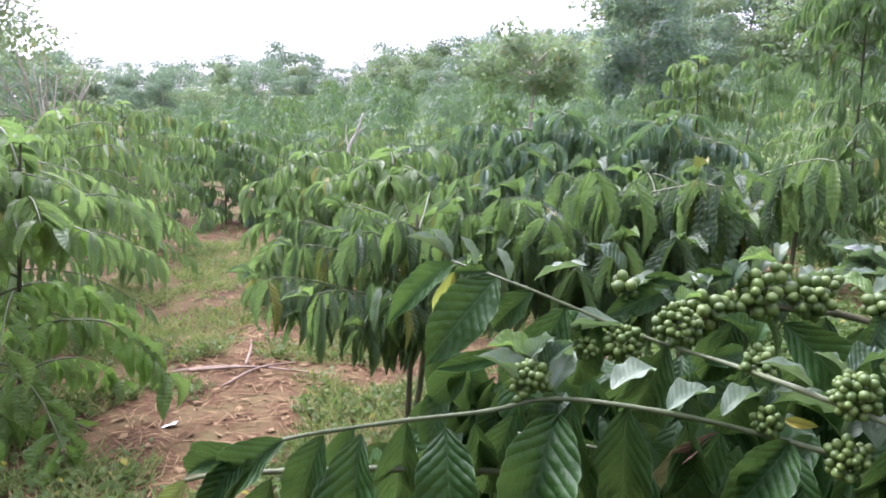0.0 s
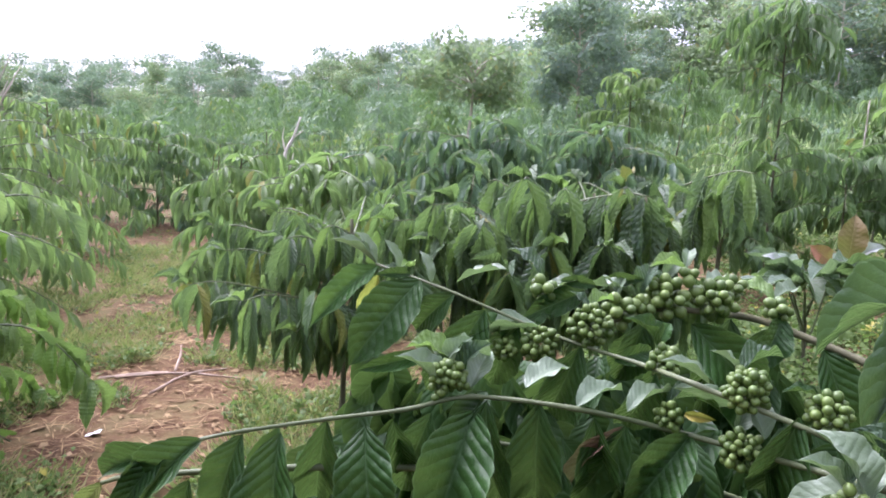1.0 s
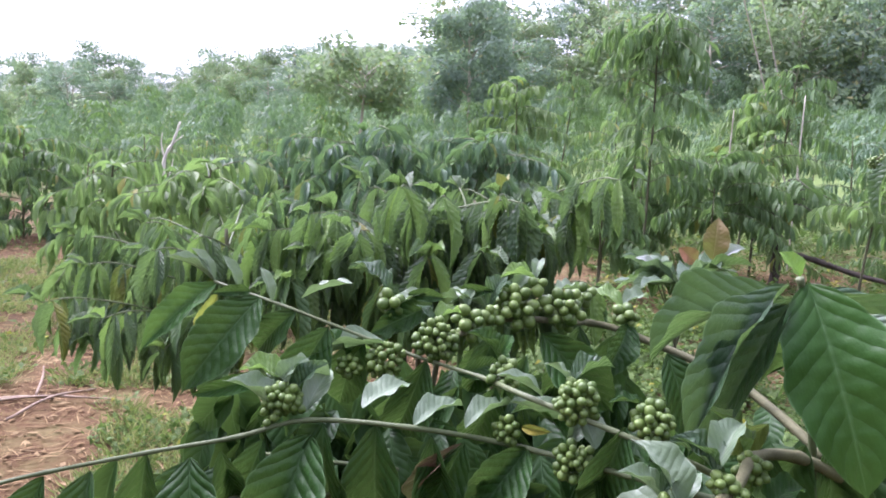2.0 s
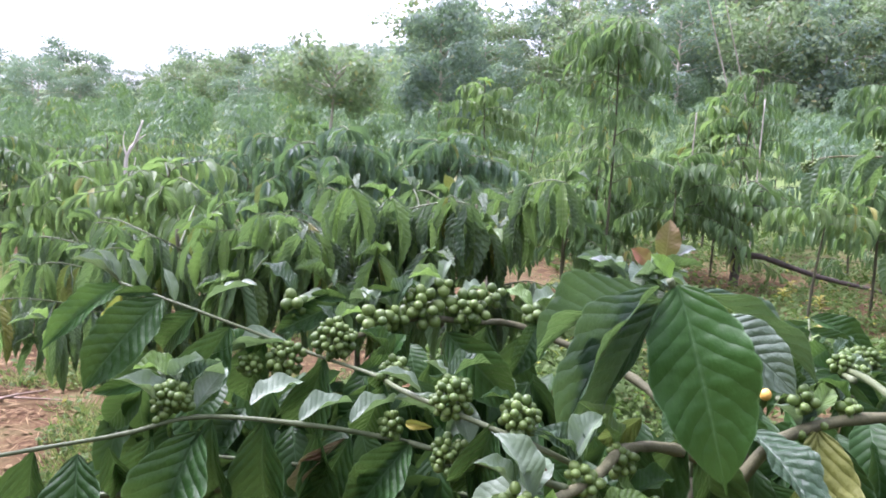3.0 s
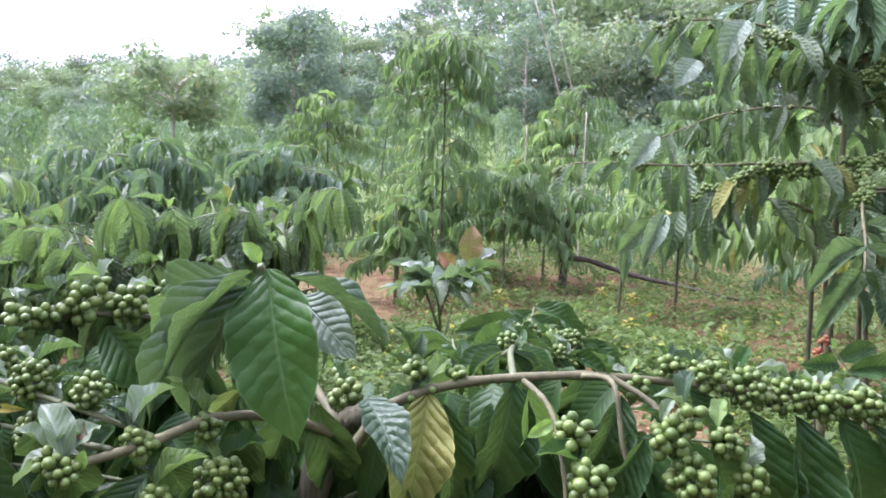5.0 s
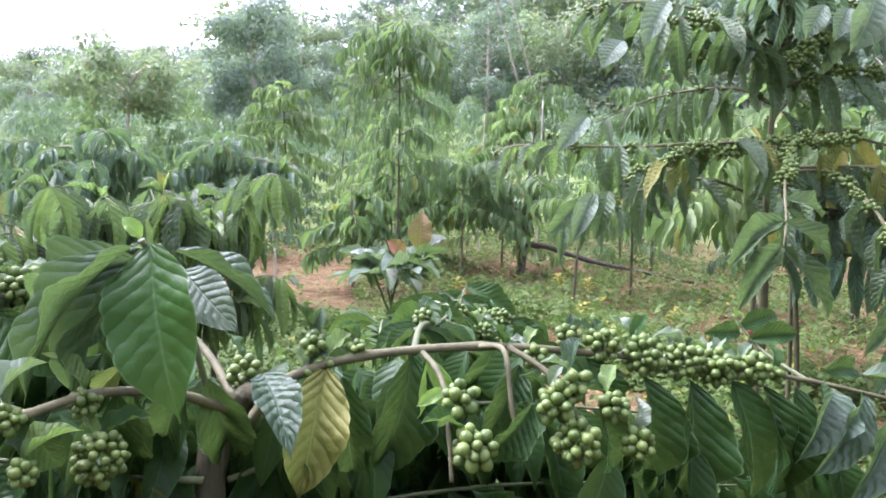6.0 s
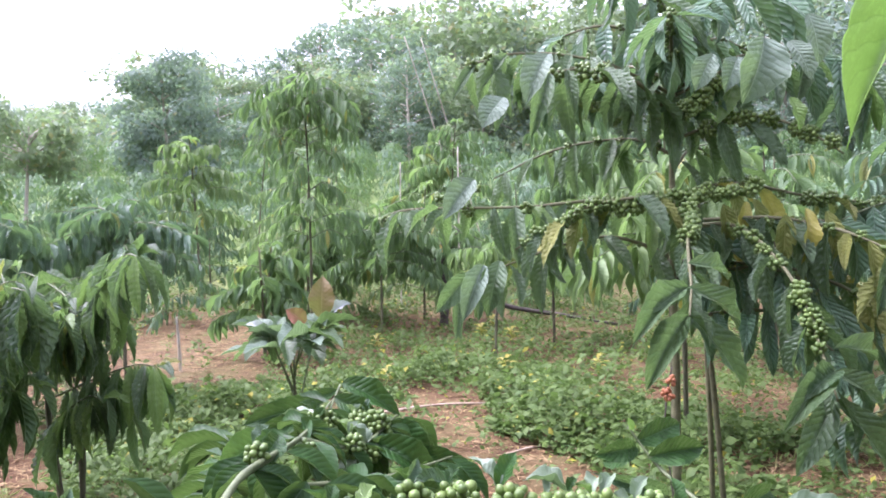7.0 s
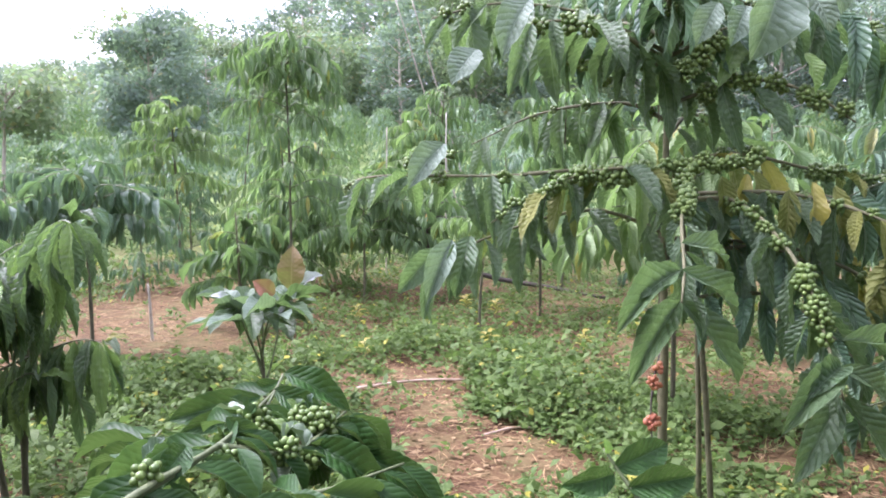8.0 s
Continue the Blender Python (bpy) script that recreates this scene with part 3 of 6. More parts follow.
def build_bush():
    o = BUSH_AT
    bush = thing("coffee_bush", o, "coffee bush laden with green cherries beside the path", "coffee bush")
    trunk_path = smooth_path([Vector(q) - o for q in ((0.74, 0.66, o.z - 0.05), (0.72, 0.62, 0.45), (0.71, 0.64, 0.75), (0.725, 0.65, 0.93), (0.76, 0.655, 0.985), (0.79, 0.64, 1.0))])
    rest = []
    part("trunk", tube(trunk_path, 0.026, 0.017, 12, 0.15, 7, 0.2, 3), M_BARK, bush, "brown woody trunk")
    pts = [(-0.150, 0.585, 1.010), (-0.117, 0.590, 1.020), (-0.082, 0.600, 1.025), (-0.006, 0.644, 1.024), (0.072, 0.647, 1.036), (0.140, 0.662, 1.047), (0.242, 0.620, 1.052), (0.354, 0.606, 1.034), (0.459, 0.449, 1.049)]
    leaves = [((-0.117, 0.590, 1.020), (-0.169, 0.583, 0.960), 0.042, 'd'),
              ((-0.083, 0.599, 1.022), (-0.108, 0.607, 0.930), 0.042, 'n'),
              ((-0.050, 0.618, 1.018), (-0.046, 0.607, 0.931), 0.057, 'n'),
              ((0.031, 0.644, 1.018), (0.044, 0.613, 0.932), 0.061, 'n'),
              ((0.142, 0.657, 1.034), (0.109, 0.614, 0.932), 0.071, 'n'),
              ((0.059, 0.643, 1.025), (0.080, 0.675, 0.958), 0.031, 'n'),
              ((-0.008, 0.644, 1.023), (-0.019, 0.690, 0.914), 0.045, 'd'),
              ((0.098, 0.650, 1.032), (0.072, 0.687, 0.927), 0.045, 'd'),
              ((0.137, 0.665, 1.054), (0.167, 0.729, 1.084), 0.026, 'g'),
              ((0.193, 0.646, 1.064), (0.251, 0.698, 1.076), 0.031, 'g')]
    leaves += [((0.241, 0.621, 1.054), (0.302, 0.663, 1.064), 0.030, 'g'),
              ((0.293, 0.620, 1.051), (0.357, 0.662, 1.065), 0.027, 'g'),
              ((0.155, 0.657, 1.046), (0.188, 0.691, 0.911), 0.065, 'd'),
              ((0.206, 0.634, 1.052), (0.221, 0.678, 0.920), 0.060, 'd'),
              ((0.258, 0.617, 1.046), (0.291, 0.657, 0.958), 0.043, 'd'),
              ((0.293, 0.620, 1.036), (0.246, 0.638, 0.941), 0.043, 'd'),
              ((0.354, 0.606, 1.035), (0.299, 0.597, 0.965), 0.050, 'd'),
              ((0.402, 0.554, 1.052), (0.391, 0.589, 1.089), 0.029, 'g'),
              ((0.351, 0.606, 1.032), (0.312, 0.611, 0.955), 0.045, 'd'),
              ((0.397, 0.553, 1.044), (0.436, 0.586, 0.959), 0.051, 'd')]
    leaves += [((-0.150, 0.585, 1.010), (-0.215, 0.600, 0.975), 0.028, 'n'), ((-0.148, 0.586, 1.011), (-0.190, 0.565, 0.950), 0.026, 'd'),
              ((0.289, 0.617, 1.037), (0.244, 0.645, 0.960), 0.015, 'x'),
              ((0.351, 0.617, 1.052), (0.376, 0.599, 1.053), 0.010, 'y')]
    clusters = [(0.337, 0.621, 1.048, 0.017), (0.387, 0.564, 1.036, 0.022), (0.118, 0.669, 1.069, 0.018), (0.124, 0.668, 1.062, 0.014), (0.110, 0.668, 1.065, 0.020), (0.105, 0.659, 1.048, 0.009)]
    dress(bush, o, pts, leaves, clusters, 0.0015, 0.003, M_STEM, 0.0048, rest)
    pts = [(-0.229, 0.650, 0.947), (-0.184, 0.632, 0.964), (-0.020, 0.650, 0.970), (0.200, 0.660, 0.970)]
    leaves = [((-0.229, 0.650, 0.947), (-0.245, 0.647, 0.924), 0.023, 'o'),
              ((-0.184, 0.632, 0.964), (-0.196, 0.628, 0.930), 0.025, 'n'),
              ((-0.139, 0.633, 0.960), (-0.150, 0.656, 0.906), 0.039, 'd')]
    clusters = []
    dress(bush, o, pts, leaves, clusters, 0.002, 0.004, M_STEM, 0.006, rest)
    pts = [(0.031, 0.858, 1.155), (0.120, 0.800, 1.135), (0.252, 0.777, 1.090), (0.328, 0.693, 1.082), (0.348, 0.593, 1.090), (0.449, 0.507, 1.066), (0.500, 0.490, 1.045)]
    leaves = [((0.033, 0.858, 1.153), (-0.047, 0.808, 1.079), 0.036, 'B'),
              ((0.086, 0.817, 1.144), (0.006, 0.784, 1.041), 0.065, 'n'),
              ((0.129, 0.797, 1.133), (0.083, 0.840, 1.072), 0.040, 'n'),
              ((0.166, 0.790, 1.115), (0.101, 0.816, 1.001), 0.063, 'n'),
              ((0.105, 0.780, 1.061), (0.013, 0.777, 1.037), 0.022, 'B'),
              ((0.035, 0.852, 1.143), (0.023, 0.892, 1.065), 0.028, 'y'),
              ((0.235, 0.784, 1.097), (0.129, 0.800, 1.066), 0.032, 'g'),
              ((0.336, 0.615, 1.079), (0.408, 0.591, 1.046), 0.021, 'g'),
              ((0.206, 0.789, 1.104), (0.187, 0.838, 1.009), 0.053, 'd'),
              ((0.279, 0.760, 1.085), (0.260, 0.809, 0.993), 0.058, 'd')]
    leaves += [((0.031, 0.858, 1.155), (-0.030, 0.875, 1.185), 0.014, 'g'), ((0.031, 0.858, 1.155), (0.000, 0.880, 1.195), 0.012, 'g'), ((0.060, 0.840, 1.150), (0.040, 0.850, 1.190), 0.014, 'g'),
              ((0.075, 0.830, 1.148), (0.030, 0.800, 1.150), 0.014, 'n'), ((0.100, 0.812, 1.140), (0.085, 0.830, 1.180), 0.013, 'g'), ((0.334, 0.660, 1.081), (0.320, 0.711, 1.005), 0.045, 'n'),
              ((0.309, 0.723, 1.077), (0.367, 0.754, 1.084), 0.025, 'n'),
              ((0.358, 0.586, 1.093), (0.313, 0.601, 1.113), 0.017, 'g'),
              ((0.419, 0.532, 1.082), (0.415, 0.577, 0.992), 0.050, 'd')]
    clusters = [(0.344, 0.670, 1.091, 0.020), (0.384, 0.563, 1.095, 0.024), (0.439, 0.522, 1.088, 0.022), (0.289, 0.760, 1.109, 0.028), (0.233, 0.777, 1.080, 0.025), (0.191, 0.779, 1.070, 0.016)]
    dress(bush, o, pts, leaves, clusters, 0.0015, 0.0032, M_STEM, 0.005, rest)
    pts = [(0.300, 0.800, 1.095), (0.406, 0.859, 1.115), (0.495, 0.865, 1.110), (0.563, 0.938, 1.096), (0.620, 0.918, 1.084), (0.720, 0.800, 1.045), (0.750, 0.640, 0.990)]
    leaves = [((0.196, 0.830, 1.161), (0.131, 0.847, 1.138), 0.021, 'g'),
              ((0.297, 0.824, 1.139), (0.216, 0.819, 1.100), 0.034, 'n'),
              ((0.456, 0.859, 1.096), (0.533, 0.829, 1.018), 0.068, 'n'),
              ((0.618, 0.923, 1.098), (0.568, 0.894, 1.022), 0.046, 'n'),
              ((0.346, 0.849, 1.141), (0.324, 0.851, 1.157), 0.016, 'g'),
              ((0.263, 0.819, 1.152), (0.311, 0.818, 1.148), 0.017, 'n'),
              ((0.387, 0.843, 1.101), (0.372, 0.866, 1.039), 0.049, 'n'),
              ((0.258, 0.818, 1.135), (0.232, 0.859, 1.137), 0.017, 'b'),
              ((0.527, 0.894, 1.099), (0.495, 0.915, 0.986), 0.067, 'd'),
              ((0.600, 0.931, 1.079), (0.592, 0.974, 0.947), 0.080, 'd')]
    leaves += [((0.401, 0.851, 1.095), (0.375, 0.886, 1.046), 0.047, 'n'),
              ((0.286, 0.814, 1.154), (0.245, 0.825, 1.132), 0.022, 'g'),
              ((0.388, 0.863, 1.152), (0.345, 0.906, 1.140), 0.019, 'n'),
              ((0.658, 0.878, 1.065), (0.687, 0.860, 0.964), 0.069, 'd')]
    clusters = [(0.349, 0.835, 1.115, 0.027), (0.420, 0.865, 1.130, 0.033), (0.485, 0.863, 1.130, 0.034), (0.546, 0.931, 1.139, 0.021), (0.616, 0.930, 1.111, 0.022), (0.449, 0.868, 1.159, 0.016), (0.380, 0.849, 1.119, 0.019), (0.244, 0.822, 1.141, 0.021), (0.768, 0.678, 1.021, 0.026), (0.771, 0.718, 1.040, 0.015)]
    dress(bush, o, pts, leaves, clusters, 0.0032, 0.0065, M_WOODY, 0.0088, rest)
    pts = [(0.426, 0.427, 1.044), (0.500, 0.480, 1.043), (0.571, 0.551, 1.041), (0.660, 0.600, 1.020), (0.750, 0.620, 0.980)]
    leaves = [((0.441, 0.446, 1.057), (0.437, 0.480, 1.064), 0.013, 'x'),
              ((0.603, 0.577, 1.066), (0.575, 0.621, 1.024), 0.029, 'o'),
              ((0.434, 0.439, 1.049), (0.372, 0.476, 1.016), 0.029, 'g'),
              ((0.499, 0.481, 1.045), (0.532, 0.497, 0.985), 0.038, 'd'),
              ((0.594, 0.564, 1.036), (0.601, 0.606, 0.942), 0.053, 'd'),
              ((0.677, 0.609, 1.030), (0.658, 0.675, 0.902), 0.066, 'd'),
              ((0.614, 0.578, 1.030), (0.617, 0.656, 0.900), 0.062, 'd'),
              ((0.433, 0.429, 1.038), (0.437, 0.429, 1.059), 0.012, 'b'),
              ((0.709, 0.615, 1.030), (0.762, 0.669, 0.892), 0.071, 'd')]
    clusters = [(0.488, 0.470, 1.043, 0.017), (0.478, 0.469, 1.054, 0.012), (0.560, 0.538, 1.035, 0.019), (0.421, 0.425, 1.038, 0.016), (0.573, 0.512, 0.978, 0.033), (0.406, 0.433, 1.048, 0.014), (0.501, 0.449, 0.994, 0.017)]
    dress(bush, o, pts, leaves, clusters, 0.0045, 0.007, M_WOODY, 0.0058, rest)
    pts = [(0.760, 0.620, 0.960), (0.814, 0.615, 1.020), (0.930, 0.613, 1.046), (1.080, 0.546, 1.063), (1.220, 0.500, 1.055), (1.360, 0.450, 1.040), (1.580, 0.366, 1.010), (1.740, 0.240, 0.975)]
    leaves = [((0.783, 0.628, 1.028), (0.786, 0.491, 0.955), 0.061, 'p'),
              ((0.869, 0.616, 1.034), (0.830, 0.587, 0.886), 0.087, 'o'),
              ((0.991, 0.586, 1.047), (0.952, 0.609, 0.863), 0.091, 'd'),
              ((1.135, 0.521, 1.037), (1.092, 0.533, 0.932), 0.061, 'n'),
              ((1.167, 0.498, 0.983), (1.081, 0.500, 0.909), 0.051, 'n'),
              ((1.012, 0.576, 1.047), (1.028, 0.602, 0.922), 0.063, 'b'),
              ((1.318, 0.457, 1.019), (1.329, 0.468, 0.842), 0.083, 'd'),
              ((1.390, 0.433, 1.012), (1.391, 0.449, 0.828), 0.092, 'd'),
              ((1.462, 0.414, 1.010), (1.484, 0.385, 0.847), 0.090, 'n'),
              ((1.506, 0.394, 1.003), (1.538, 0.391, 0.811), 0.069, 'd')]
    leaves += [((1.558, 0.376, 1.001), (1.540, 0.371, 0.840), 0.054, 'n'),
              ((1.594, 0.358, 1.005), (1.497, 0.312, 0.909), 0.065, 'p'),
              ((1.647, 0.322, 0.996), (1.491, 0.288, 0.894), 0.065, 'p'),
              ((1.676, 0.292, 0.982), (1.525, 0.252, 0.860), 0.073, 'p'),
              ((1.713, 0.258, 0.971), (1.587, 0.205, 0.861), 0.072, 'p'),
              ((1.744, 0.225, 0.963), (1.638, 0.184, 0.863), 0.072, 'p'),
              ((1.647, 0.324, 1.024), (1.765, 0.286, 0.992), 0.039, 'g'),
              ((1.600, 0.359, 1.026), (1.717, 0.381, 1.017), 0.039, 'n'),
              ((1.748, 0.242, 1.010), (1.753, 0.298, 1.014), 0.034, 'g'),
              ((1.237, 0.494, 1.045), (1.295, 0.484, 0.938), 0.049, 'n')]
    leaves += [((0.893, 0.611, 1.018), (0.920, 0.625, 0.858), 0.072, 'd')]
    clusters = [(0.924, 0.619, 1.056, 0.015), (1.158, 0.519, 1.050, 0.023), (1.212, 0.507, 1.077, 0.022), (1.263, 0.489, 1.064, 0.030), (1.322, 0.463, 1.048, 0.035), (1.378, 0.442, 1.039, 0.032), (1.433, 0.421, 1.032, 0.032), (1.493, 0.401, 1.028, 0.029), (1.119, 0.528, 1.057, 0.011), (0.847, 0.615, 1.026, 0.012), (0.915, 0.621, 1.055, 0.016), (1.448, 0.423, 1.033, 0.026), (1.406, 0.439, 1.039, 0.029), (1.487, 0.408, 1.024, 0.022), (1.531, 0.386, 1.017, 0.016), (0.855, 0.630, 1.064, 0.021), (0.874, 0.619, 1.037, 0.013)]
    dress(bush, o, pts, leaves, clusters, 0.0085, 0.0028, M_WOODY, 0.0076, rest)
    pts = [(1.008, 0.597, 1.053), (0.985, 0.500, 1.050), (0.972, 0.448, 1.032), (0.955, 0.400, 0.990), (0.950, 0.380, 0.940)]
    leaves = [((0.974, 0.448, 1.035), (0.939, 0.462, 1.011), 0.017, 'b')]
    clusters = [(0.981, 0.422, 1.025, 0.028), (0.976, 0.376, 0.980, 0.031)]
    dress(bush, o, pts, leaves, clusters, 0.0042, 0.0026, M_WOODY, 0.0084, rest)
    pts = [(1.080, 0.546, 1.063), (1.075, 0.480, 1.075), (1.065, 0.445, 1.060), (1.060, 0.420, 1.000), (1.070, 0.400, 0.950)]
    leaves = [((1.082, 0.407, 1.015), (1.027, 0.428, 0.948), 0.047, 'n')]
    clusters = [(1.106, 0.385, 1.020, 0.031), (1.125, 0.374, 1.049, 0.021), (1.121, 0.360, 0.973, 0.035)]
    dress(bush, o, pts, leaves, clusters, 0.0042, 0.0026, M_WOODY, 0.008, rest)
    pts = [(1.120, 0.530, 1.063), (1.140, 0.460, 1.040), (1.150, 0.410, 1.000), (1.170, 0.390, 0.950)]
    leaves = [((1.176, 0.390, 1.016), (1.203, 0.404, 0.930), 0.059, 'd')]
    clusters = [(1.191, 0.374, 1.009, 0.024), (1.213, 0.347, 0.963, 0.024)]
    dress(bush, o, pts, leaves, clusters, 0.0045, 0.0025, M_WOODY, 0.0075, rest)
    pts = [(1.000, 0.600, 1.050), (1.100, 0.780, 1.050), (1.300, 1.080, 1.000), (1.440, 1.270, 0.985), (1.530, 1.387, 1.025)]
    leaves = [((1.534, 1.386, 1.029), (1.638, 1.276, 0.954), 0.060, 'd'),
              ((1.493, 1.343, 1.008), (1.587, 1.276, 0.939), 0.052, 'n'),
              ((1.457, 1.294, 0.990), (1.303, 1.369, 0.940), 0.044, 'd'),
              ((1.418, 1.247, 0.991), (1.356, 1.324, 0.993), 0.025, 'g'),
              ((1.340, 1.166, 1.018), (1.406, 1.154, 0.959), 0.039, 'n'),
              ((1.458, 1.324, 1.003), (1.294, 1.416, 0.956), 0.058, 'd'),
              ((1.201, 0.969, 1.049), (1.113, 0.964, 1.006), 0.063, 'B'),
              ((1.230, 0.992, 1.037), (1.160, 0.916, 1.004), 0.041, 'n'),
              ((1.515, 1.368, 1.017), (1.476, 1.451, 0.975), 0.035, 'd')]
    clusters = [(1.531, 1.218, 0.958, 0.043), (1.153, 0.883, 1.046, 0.022), (1.435, 1.206, 0.940, 0.033), (1.384, 1.181, 0.976, 0.026), (1.310, 1.071, 0.982, 0.020), (1.404, 1.213, 0.981, 0.041), (1.514, 1.256, 0.958, 0.036)]
    dress(bush, o, pts, leaves, clusters, 0.006, 0.0022, M_STEM, 0.0072, rest)
    pts = [(1.300, 1.080, 1.000), (1.450, 1.130, 0.950), (1.608, 1.250, 0.967)]
    leaves = [((1.583, 1.228, 0.963), (1.640, 1.147, 0.862), 0.067, 'd'),
              ((1.567, 1.219, 0.962), (1.666, 1.172, 0.895), 0.055, 'n'),
              ((1.532, 1.184, 0.955), (1.503, 1.197, 0.864), 0.053, 'n'),
              ((1.504, 1.160, 0.940), (1.603, 1.040, 0.862), 0.062, 'n'),
              ((1.447, 1.127, 0.939), (1.410, 1.113, 0.891), 0.050, 'g'),
              ((1.606, 1.177, 0.905), (1.722, 1.094, 0.817), 0.066, 'd')]
    clusters = [(1.435, 1.124, 0.952, 0.030), (1.473, 1.126, 0.929, 0.024)]
    dress(bush, o, pts, leaves, clusters, 0.004, 0.002, M_STEM, 0.007, rest)
    pts = [(1.600, 0.370, 1.000), (1.630, 0.500, 1.030), (1.620, 0.556, 1.084)]
    leaves = [((1.621, 0.540, 1.057), (1.545, 0.554, 1.053), 0.034, 'd'),
              ((1.622, 0.542, 1.063), (1.676, 0.531, 1.077), 0.041, 'd'),
              ((1.628, 0.524, 1.043), (1.673, 0.495, 1.053), 0.041, 'n'),
              ((1.621, 0.551, 1.078), (1.618, 0.554, 1.099), 0.012, 'b'),
              ((1.622, 0.537, 1.050), (1.601, 0.582, 1.028), 0.030, 'd'),
              ((1.615, 0.479, 1.002), (1.489, 0.500, 1.054), 0.029, 'p')]
    clusters = []
    dress(bush, o, pts, leaves, clusters, 0.0035, 0.0015, M_STEM, 0.006, rest)
    pts = [(0.720, 0.640, 0.970), (0.690, 0.625, 1.080), (0.645, 0.592, 1.180), (0.622, 0.578, 1.217)]
    leaves = [((0.633, 0.579, 1.212), (0.654, 0.491, 1.014), 0.105, 'B'),
              ((0.614, 0.583, 1.209), (0.492, 0.552, 1.039), 0.040, 'N'),
              ((0.626, 0.588, 1.195), (0.553, 0.614, 1.007), 0.049, 'V'),
              ((0.619, 0.590, 1.192), (0.510, 0.679, 1.104), 0.054, 'V'),
              ((0.622, 0.578, 1.219), (0.601, 0.587, 1.244), 0.019, 'b')]
    clusters = []
    spray = dress(bush, o, pts, leaves, clusters, 0.005, 0.0036, M_STEM, 0.006, rest)
    for base, tip, width, facing, deep, shape, material in (((0.662, 0.590, 1.202), (0.778, 0.514, 1.120), 0.043, (0.25, -0.15, 1.0), 0.085, 0, M_SHEEN), ((0.668, 0.560, 1.181), (0.718, 0.482, 1.116), 0.058, (-0.35, -0.9, 0.25), 0.06, 1, M_SILVER)):
        way = Vector(tip) - Vector(base)
        part("leaf", blade("folded", shape, material), None, spray, "", leaf_at(Vector(base) - o, way, facing, way.length, width) @ Matrix.Diagonal((1, 1, deep / way.length, 1)))
    part("cherry", CHERRY["gold"], None, bush, "ripening yellow cherry", pose(*(Vector((0.888, 0.735, 1.040)) - o)) @ Matrix.Scale(0.008, 4))
    # inner leaves that hang below the branches
    massed, most = [], [180]
    r = random.Random(5)
    for a, b, c in (((0.70, 0.60, 0.9), (0.35, 0.75, 0.93), (0.02, 0.80, 0.90)), ((0.72, 0.62, 0.85), (0.45, 0.95, 0.95), (0.22, 1.02, 0.96)), ((0.74, 0.64, 0.88), (1.05, 0.68, 0.94), (1.5, 0.55, 0.90)),
                    ((0.74, 0.64, 0.80), (0.95, 0.85, 0.86), (1.25, 1.05, 0.88)), ((0.72, 0.6, 0.8), (0.45, 0.62, 0.84), (0.15, 0.72, 0.84)), ((0.74, 0.62, 0.82), (1.15, 0.56, 0.86), (1.6, 0.42, 0.84)),
                    ((0.72, 0.66, 0.7), (0.60, 0.85, 0.8), (0.45, 1.0, 0.80)), ((0.8, 0.66, 0.9), (1.1, 0.62, 0.98), (1.45, 0.5, 0.96)), ((0.7, 0.64, 0.86), (0.4, 0.70, 0.97), (0.1, 0.78, 0.99)),
                    ((0.74, 0.70, 0.84), (1.0, 0.75, 0.92), (1.35, 0.72, 0.90)), ((0.74, 0.68, 0.7), (1.1, 0.66, 0.76), (1.5, 0.6, 0.74)), ((0.70, 0.68, 0.7), (0.4, 0.72, 0.76), (0.1, 0.8, 0.74))):
        low = Vector((0, 0.03, -0.035))
        path = smooth_path([Vector(a) - o, Vector(b) - o + low, Vector(c) - o + low])
        stem = part("branch", tube(path, 0.004, 0.002, 8, 0.2, 6, 0.1, 2), M_STEM, bush)
        hang_leaves(stem, path, o, r, 0.95, 0.042, 0.16, "middle", (-0.2, -0.7, 0.7), 0.12, 0.9, "n", 0.25, massed, most)
    # the shoots at the far side, thick with small leaves
    for a, b, c, f in (((1.10, 0.80, 1.04), (1.30, 1.08, 1.0), (1.50, 1.36, 1.0), 0.13), ((1.30, 1.08, 1.0), (1.45, 1.14, 0.95), (1.6, 1.24, 0.96), 0.12), ((1.2, 0.9, 0.98), (1.42, 0.98, 0.93), (1.62, 1.04, 0.92), 0.14), ((1.1, 0.95, 0.96), (1.2, 1.2, 0.96), (1.28, 1.38, 0.95), 0.13)):
        path = smooth_path([Vector(a) - o, Vector(b) - o, Vector(c) - o])
        stem = part("branch", tube(path, 0.005, 0.002, 8, 0.2, 6, 0.1, 2), M_STEM, bush)
        hang_leaves(stem, path, o, r, 0.9, 0.04, f, "middle", (0.0, -0.3, 1.0), 0.1, 0.35, "nUUnb", 0.25, massed, most)
    # the leafy body of the bush under its bearing branches
    for _ in range(1300):
        x = r.uniform(-0.12, 1.72)
        y = 0.72 + 0.12 * math.sin(x * 3.0) + abs(r.gauss(0, 0.16)) - (0.22 if x > 1.2 else 0.0)
        z = r.uniform(0.30, (1.0 if 0.75 < x < 1.55 and y > 0.66 else 0.93) - 0.08 * r.random())
        way = Vector((r.gauss(0, 0.5), r.gauss(-0.1, 0.5), -1.0))
        massed.append(leaf_at(Vector((x, y, z)) - o, way, (r.gauss(-0.2, 0.5), r.gauss(-0.8, 0.5), 0.6), r.uniform(0.11, 0.18), r.uniform(0.045, 0.07)))
